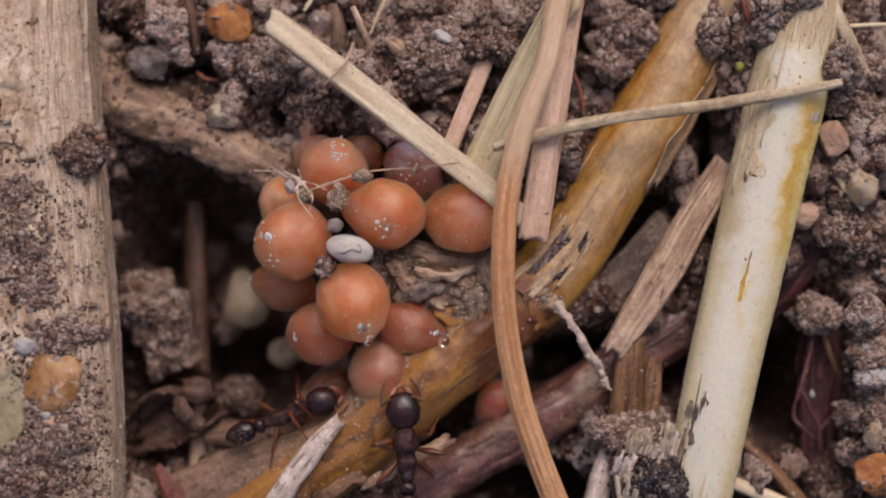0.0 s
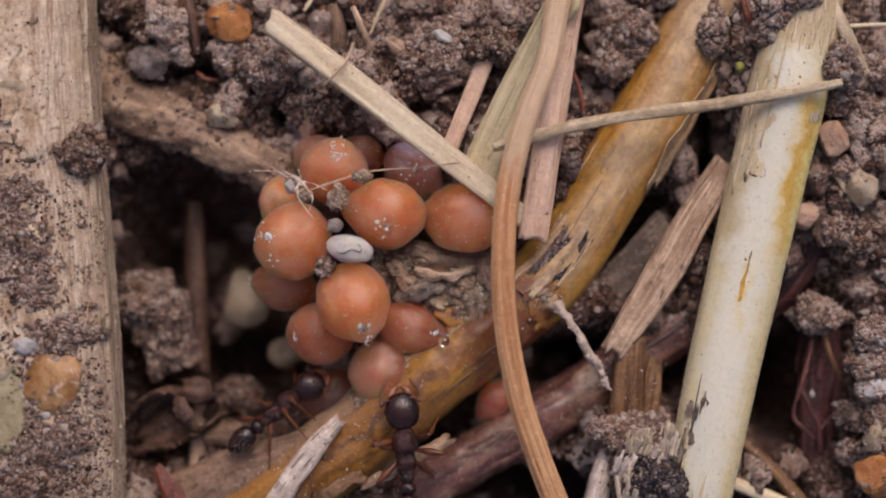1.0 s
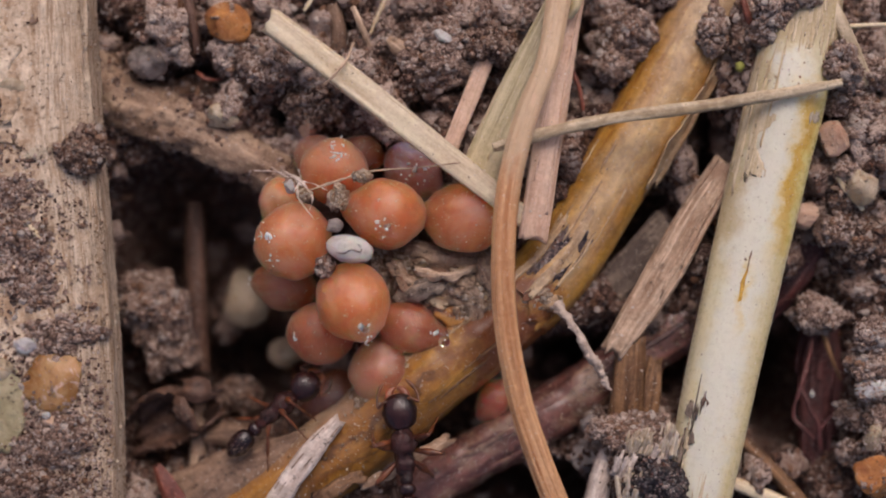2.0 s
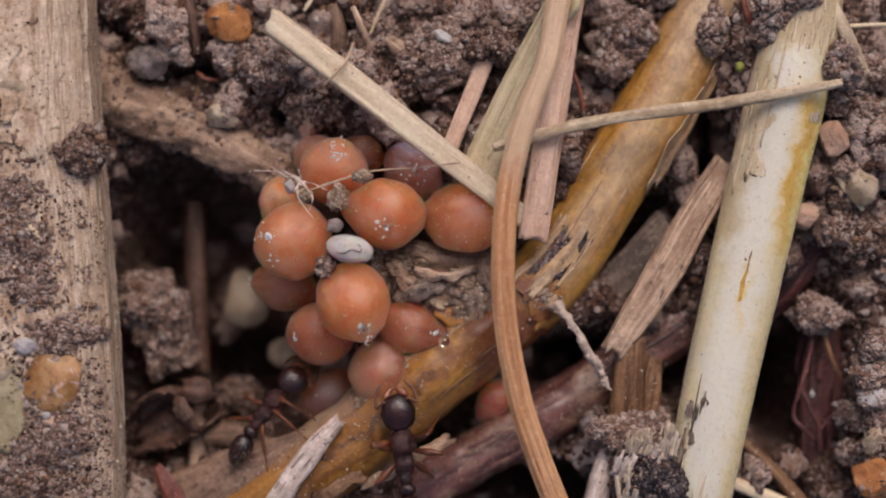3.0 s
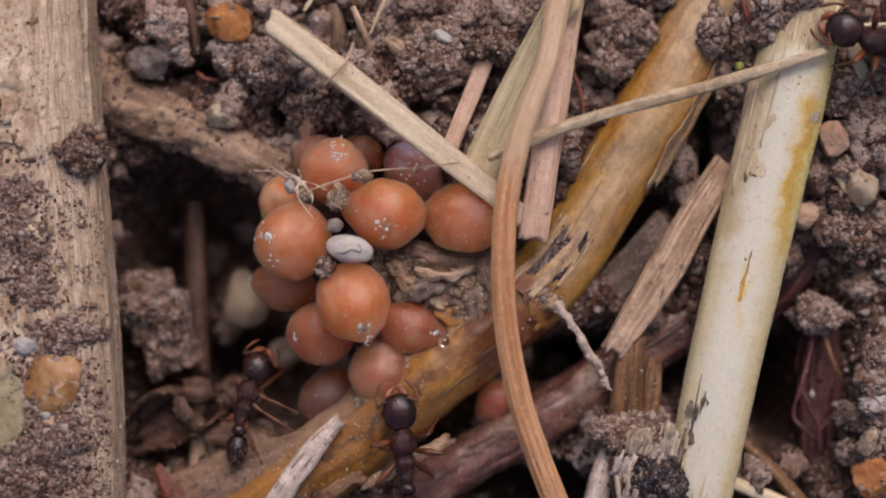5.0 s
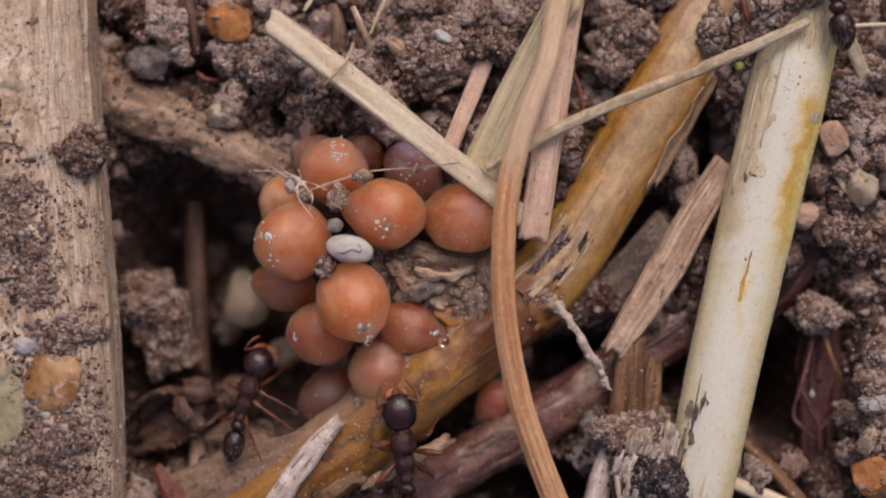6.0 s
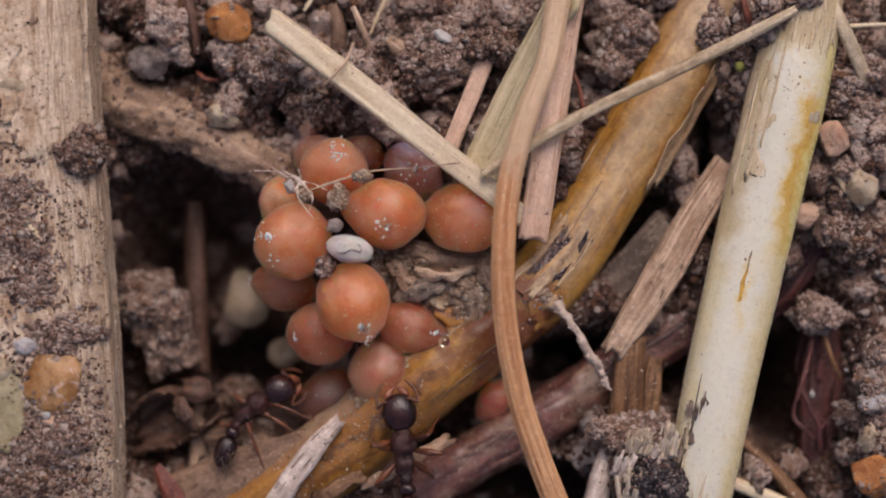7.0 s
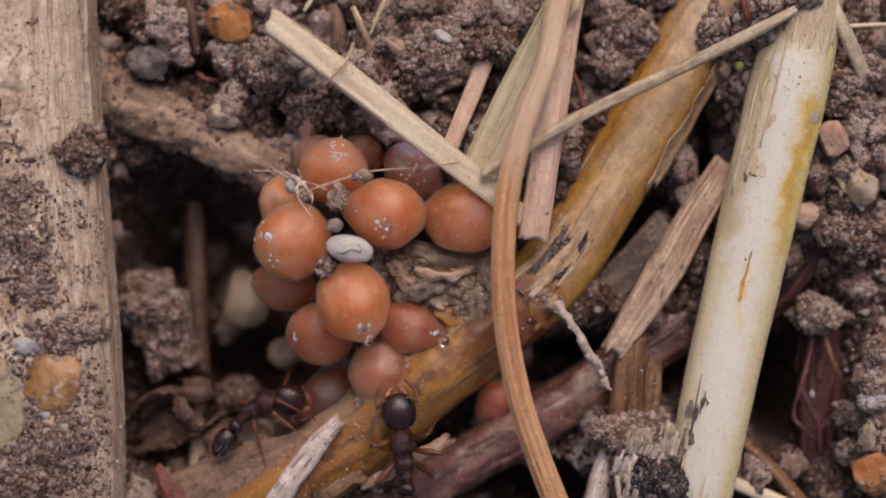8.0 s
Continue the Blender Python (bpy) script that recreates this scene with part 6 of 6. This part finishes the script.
def flat_pose(x, y, z, heading, pitch=0.0, roll=0.0):
    """A pose in millimetres: heading in degrees from +x."""
    return Matrix.Translation((x, y, z)) @ Euler((radians(roll), radians(pitch), radians(heading))).to_matrix().to_4x4()


def in_metres(m):
    m = m.copy()
    m.translation = m.translation * MM
    return m


feeder = ant("dark ant tending a pale scale insect on the root", (-0.826, -4.431, 0.75),
             [(-1.631, -4.413, 0.35), (-0.114, -3.771, 0.45), (-1.57, -4.038, 0.3), (0.077, -4.579, 0), (-1.33, -5.358, -0.1), (-0.181, -5.295, -0.6)])
seeker = ant("dark ant reaching about beside the root", (-4.015, -3.504, -0.1),
             [(-2.843, -3.858, 0.2), (-3.468, -2.614, -1.2), (-3.033, -4.302, 0.2), (-4.759, -3.255, -1), (-3.931, -5.204, 0.1), (-5.256, -3.89, -0.8)], size=0.87)
puller = ant("dark ant dragging the dry stalk", (10.343, 3.167, 1.2), [(9.018, 3.036, 0.5)] * 6)

# ---- loose grains on top of everything: soil crumbs, grit, dust ----
def tree_of(shapes):
    v, f, _ = joined(shapes)
    return BVHTree.FromPolygons([Vector(p) for p in v], f)


GROUND_TREE = tree_of([ground_shape])
TOP_TREE = tree_of(SOLID)


def drop(tree, x, y):
    hit = tree.ray_cast(Vector((x, y, 20.0)), Vector((0, 0, -1)))
    return hit[0], hit[1]


def grains(name, spots, material, label, seed, level=1, lift=0.15):
    """Spots are rows (x, y, z, size)."""
    v0, f0 = ball(level)
    rng = np.random.default_rng(seed)
    k = len(v0)
    n = len(spots)
    sp = np.asarray(spots, float)
    r = np.repeat(sp[:, 3], k)
    w = np.tile(v0, (n, 1))
    off = np.repeat(rng.uniform(0, 400, (n, 3)), k, axis=0)
    w = w * (1 + 0.55 * rough_noise(w * 1.3 + off, 2, seed))[:, None] * np.repeat(rng.uniform(0.5, 1.5, (n, 3)), k, axis=0)
    v = w * r[:, None] + np.repeat(sp[:, :3], k, axis=0) + np.stack([0 * r, 0 * r, lift * r], -1)
    f = (np.asarray(f0)[None] + (np.arange(n) * k)[:, None, None]).reshape(-1, 3).tolist()
    ob = new(name, mesh_of(name, v, f, material, flat=True))
    return tagged(ob, label, "soil crumbs", kind="stuff")


rng = np.random.default_rng(77)
spots = []
while len(spots) < 26000:
    x, y = rng.uniform(-11, 11), rng.uniform(-6.6, 6.6)
    hit, nrm = drop(GROUND_TREE, x, y)
    if hit.z < -2.6 and rng.random() < 0.75:
        continue
    spots.append((x, y, hit.z, min(0.13, 0.036 * math.exp(rng.normal(0, 0.65)))))
grains("soil_crumbs", spots, CRUMB, "loose brown soil crumbs and grit", 5, level=1)

lumps = []
AREAS = [(330, -10.6, 10.6, -6.2, 6.2), (90, 8.3, 10.5, -1.2, 5.6), (110, -7.0, 3.0, 2.2, 6.0), (30, 6.4, 7.2, 2.5, 6.0), (30, 3.0, 4.6, 2.6, 6.0), (30, 3.2, 5.4, -6.0, -3.4)]
for x0, x1, y0, y1 in [a[1:] for a in AREAS for _ in range(a[0])]:
    x, y = rng.uniform(x0, x1), rng.uniform(y0, y1)
    hit, nrm = drop(GROUND_TREE, x, y)
    if hit.z < -2.3 and rng.random() < 0.85 or x > 8.6 and -5.6 < y < -1.2:
        continue
    r = rng.uniform(0.13, 0.34)
    over = drop(TOP_TREE, x, y)[0]
    if over is not None and over.z < hit.z + 0.7:
        continue
    i = len(lumps)
    lumps.append(caked(lump((x, y, hit.z + 0.3 * r), r * rng.uniform(0.65, 1.25, 3), 3, 500 + i, 0.6, crumb=0.12, crumb_size=0.12), int(300 * r), 0.030, i))
ob = new("soil_aggregates", mesh_of("soil_aggregates", *joined(lumps[::2])[:2], CRUMB))
tagged(ob, "rounded brown soil aggregates", "soil crumbs", kind="stuff")
for shape in lumps[1::2]:
    thing("soil_aggregate", shape, CLOD, "rounded pale grey soil aggregate on the ground", "soil crumb", group="loose soil aggregates")

spots = []
x, y = rng.uniform(-10.3, -7.2, 60000), rng.uniform(-6, 6, 60000)
dense = 1.0 * smooth_noise(np.stack([x * 0.8, y * 0.6, 0 * x + 2.0], 1), 3) + 0.5 * smooth_noise(np.stack([x * 2.2, y * 2, 0 * x + 5.0], 1), 4) - 0.23 * y - (x + 9.0) * 0.6 - 0.25
for px, py in np.stack([x, y], 1)[rng.random(60000) * 1.4 - 0.45 < dense][:14500]:
    hit, nrm = drop(TOP_TREE, px, py)
    if hit is not None and hit.z > 0.6:
        spots.append((px, py, hit.z, min(0.08, 0.017 * math.exp(rng.normal(0, 0.65)))))
grains("wood_dirt", spots[::2], CLOD, "pale soil crumbs caked on the wood strip", 6, level=1)
grains("wood_dirt", spots[1::2], CRUMB, "dark soil crumbs caked on the wood strip", 8, level=1)

spots = []
while len(spots) < 11000:
    x, y = rng.uniform(-10.3, 10.3), rng.uniform(-5.8, 5.8)
    hit, nrm = drop(TOP_TREE, x, y)
    if hit is None or nrm.z < 0.3:
        continue
    spots.append((x, y, hit.z, min(0.024, 0.0065 * math.exp(rng.normal(0, 0.5)))))
grains("dust_grains", spots, DUST, "fine pale dust grains on stems and insects", 7)


# ---- what moves ----
def slide(ob, rows):
    """Rows of (t, (x, y, z) of the shift in mm, turn in degrees about z and about y)."""
    at = ob.location.copy()
    walk(ob, [(t, Matrix.Translation(at + Vector(d) * MM) @ Euler((0, radians(tilt), radians(turn))).to_matrix().to_4x4()) for t, d, turn, tilt in rows])


def ant_walk(a, rows, steps=None):
    """Rows of (t, body (x, y, z), heading, pitch, head turn, head nod, gaster turn, gaster nod)."""
    body = [(r[0], flat_pose(*r[1], r[2], r[3])) for r in rows]
    walk(a["root"], [(t, in_metres(m)) for t, m in body])
    walk(a["head"], [(r[0], Matrix.Translation((0.52 * MM, 0, 0.02 * MM)) @ Euler((0, radians(r[5]), radians(r[4]))).to_matrix().to_4x4()) for r in rows])
    walk(a["gaster"], [(r[0], Matrix.Translation((-0.5 * MM, 0, 0)) @ Euler((0, radians(r[7]), radians(r[6]))).to_matrix().to_4x4()) for r in rows])
    leg_rows(a, body, steps)


def motions():
    ant_walk(feeder, [(0.0, (-0.811, -4.444, 0.85), 92, 0, 6, 2, 0, 5), (1.0, (-0.824, -4.457, 0.85), 93, 0, 5, 2, 0, 5), (3.0, (-0.874, -4.482, 0.85), 95, 0, 6, 2, 2, 5), (4.5, (-0.861, -4.469, 0.85), 95, 0, 5, 2, 0, 5),
                      (6.0, (-0.861, -4.482, 0.85), 94, 0, 6, 2, 2, 5), (8.0, (-0.874, -4.469, 0.85), 94, 0, 6, 2, 2, 5)])
    ant_walk(seeker, [
        (0.0, (-3.439, -3.693, 0.2), 22, 0, -4, 5, 0, 5), (0.5, (-3.545, -3.609, 0.15), 30, 0, 0, 5, 2, 5), (1.0, (-3.613, -3.55, 0.1), 38, 2, -4, 5, 2, 5), (1.5, (-3.639, -3.575, 0.1), 36, 2, -6, 5, 4, 5),
        (2.2, (-3.741, -3.575, 0.1), 42, 4, 0, 8, 6, 5), (3.0, (-3.903, -3.559, 0), 48, 6, 0, 10, 12, 5), (3.5, (-3.903, -3.533, 0), 48, 5, -4, 10, 12, 5), (4.0, (-4.031, -3.584, 0), 50, 5, -6, 10, 10, 5),
        (4.5, (-4.362, -3.457, 0), 68, 6, -6, 12, 14, 5), (5.2, (-4.439, -3.38, 0), 74, 6, -6, 12, 8, 5), (6.0, (-4.426, -3.304, 0), 72, 6, -4, 12, 6, 5), (6.5, (-4.324, -3.329, 0), 60, 5, -14, 10, 12, 5),
        (7.0, (-4.306, -3.58, 0.05), 42, 3, -24, 8, 26, 5), (7.5, (-4.148, -3.524, 0.1), 34, 2, -44, 8, 24, 5), (8.0, (-4.122, -3.524, 0.1), 32, 2, -52, 8, 22, 5)])
    stride = [Vector(p) for p in ((0.75, 0.75, -0.5), (0.75, -0.75, -0.5), (0.0, 0.95, -0.5), (0.0, -0.95, -0.5), (-0.8, 0.8, -0.5), (-0.8, -0.8, -0.5))]
    ant_walk(puller, [
        (0.0, (11.581, 2.211, 1.2), 150, 0, 0, 5, 0, 0), (3.9, (11.086, 2.358, 1.2), 150, 0, 0, 5, 0, 0), (4.15, (10.60, 2.50, 1.2), 150, 0, 0, 5, 0, 0), (4.3, (10.19, 2.75, 1.2), 152, 0, 0, 5, 0, 0), (4.5, (9.85, 3.50, 1.3), 170, 0, 0, 5, 0, 0),
        (4.7, (9.92, 3.80, 1.4), 176, 0, 0, 5, 0, 0), (5.2, (9.00, 4.95, 1.6), 140, 0, 0, 5, 0, 0), (5.8, (7.90, 5.91, 1.6), 120, 0, 0, 5, 0, 0), (6.0, (8.37, 6.04, 1.6), 102, 0, 0, 5, 0, 0),
        (6.2, (8.17, 6.53, 1.6), 100, 0, 0, 5, 0, 0), (6.3, (7.98, 6.73, 1.6), 100, 0, 0, 5, 0, 0), (6.5, (7.80, 7.40, 1.6), 100, 0, 0, 5, 0, 0), (7.0, (7.705, 8.136, 1.4), 100, 0, 0, 5, 0, 0), (8.0, (7.683, 9.168, 1.2), 100, 0, 0, 5, 0, 0)], stride)
    # the stalk swings about the blade that it lies on
    at, hub = stalk.location / MM, Vector((2.652, 2.615, 1.5))
    rows = []
    for t, angle, slip in ((0.0, 0, 0.0), (4.3, 0, 0.0), (4.5, 1.5, -0.05), (4.7, 3.2, -0.1), (5.2, 10, -0.2), (5.8, 15.2, -0.28), (6.0, 14.0, -0.3), (6.1, 14.0, -0.3), (6.3, 15.5, -0.35), (6.45, 17.4, -0.42), (8.0, 17.4, -0.42)):
        turn = Matrix.Rotation(radians(angle), 4, "Z")
        m = Matrix.Translation(hub + Vector((0, 0.22 * slip, 0))) @ turn @ Matrix.Translation(-hub + at) @ Matrix.Translation((slip, -0.15 * slip, 0))
        rows.append((t, in_metres(m)))
    walk(stalk, rows)
    slide(loose, [(0.0, (0, 0, 0), 0, 0), (4.3, (0, 0, 0), 0, 0), (4.7, (0.25, 0.1, 0), 20, 10), (5.4, (1.4, 0.3, -0.5), 60, 40), (8.0, (1.4, 0.3, -0.5), 60, 40)])
    slide(pile["round"], [(0.0, (0, 0, 0), 0, 0), (0.2, (-0.02, -0.33, 0), -20, 30), (1.0, (-0.06, -0.33, 0), -22, 34), (2.8, (-0.06, -0.4, 0), -22, 36), (3.2, (0.12, -0.57, 0), -50, 75), (8.0, (0.14, -0.52, 0), -50, 80)])
    slide(pile["shelf"], [(0.0, (0, 0, 0), 0, 0), (0.2, (0.05, -0.12, 0), 0, 0), (1.0, (-0.05, -0.2, 0), 0, 0), (2.8, (-0.05, -0.28, 0), 0, 0), (3.2, (0.1, -0.55, 0), 5, 5), (8.0, (0.06, -0.55, 0), 5, 5)])
    slide(pile["quartz"], [(0.0, (0, 0, 0), 0, 0), (0.2, (0.12, -0.1, 0), 0, 0), (1.0, (0, -0.25, 0), 5, 5), (2.8, (0, -0.3, 0), 5, 5), (3.2, (0.08, -0.6, 0), 5, 10), (8.0, (0.02, -0.5, 0), 8, 10)])
    slide(pile["cream"], [(0.0, (0, 0, 0), 0, 0), (0.2, (0.04, -0.06, 0), 0, 0), (1.0, (0, -0.06, 0), 0, 0), (2.8, (0, -0.06, 0), 0, 0), (3.2, (-0.04, -0.18, 0), -8, 0), (8.0, (-0.12, -0.04, 0), 10, 0)])
    slide(pile["orange"], [(0.0, (0, 0, 0), 0, 0), (0.2, (0.0, -0.08, 0), 0, 0), (1.0, (0, -0.04, 0), 0, 0), (2.8, (-0.02, -0.08, 0), 0, 0), (3.2, (-0.05, -0.14, 0), 0, 0), (8.0, (-0.05, 0.0, 0), 0, 0)])


motions()
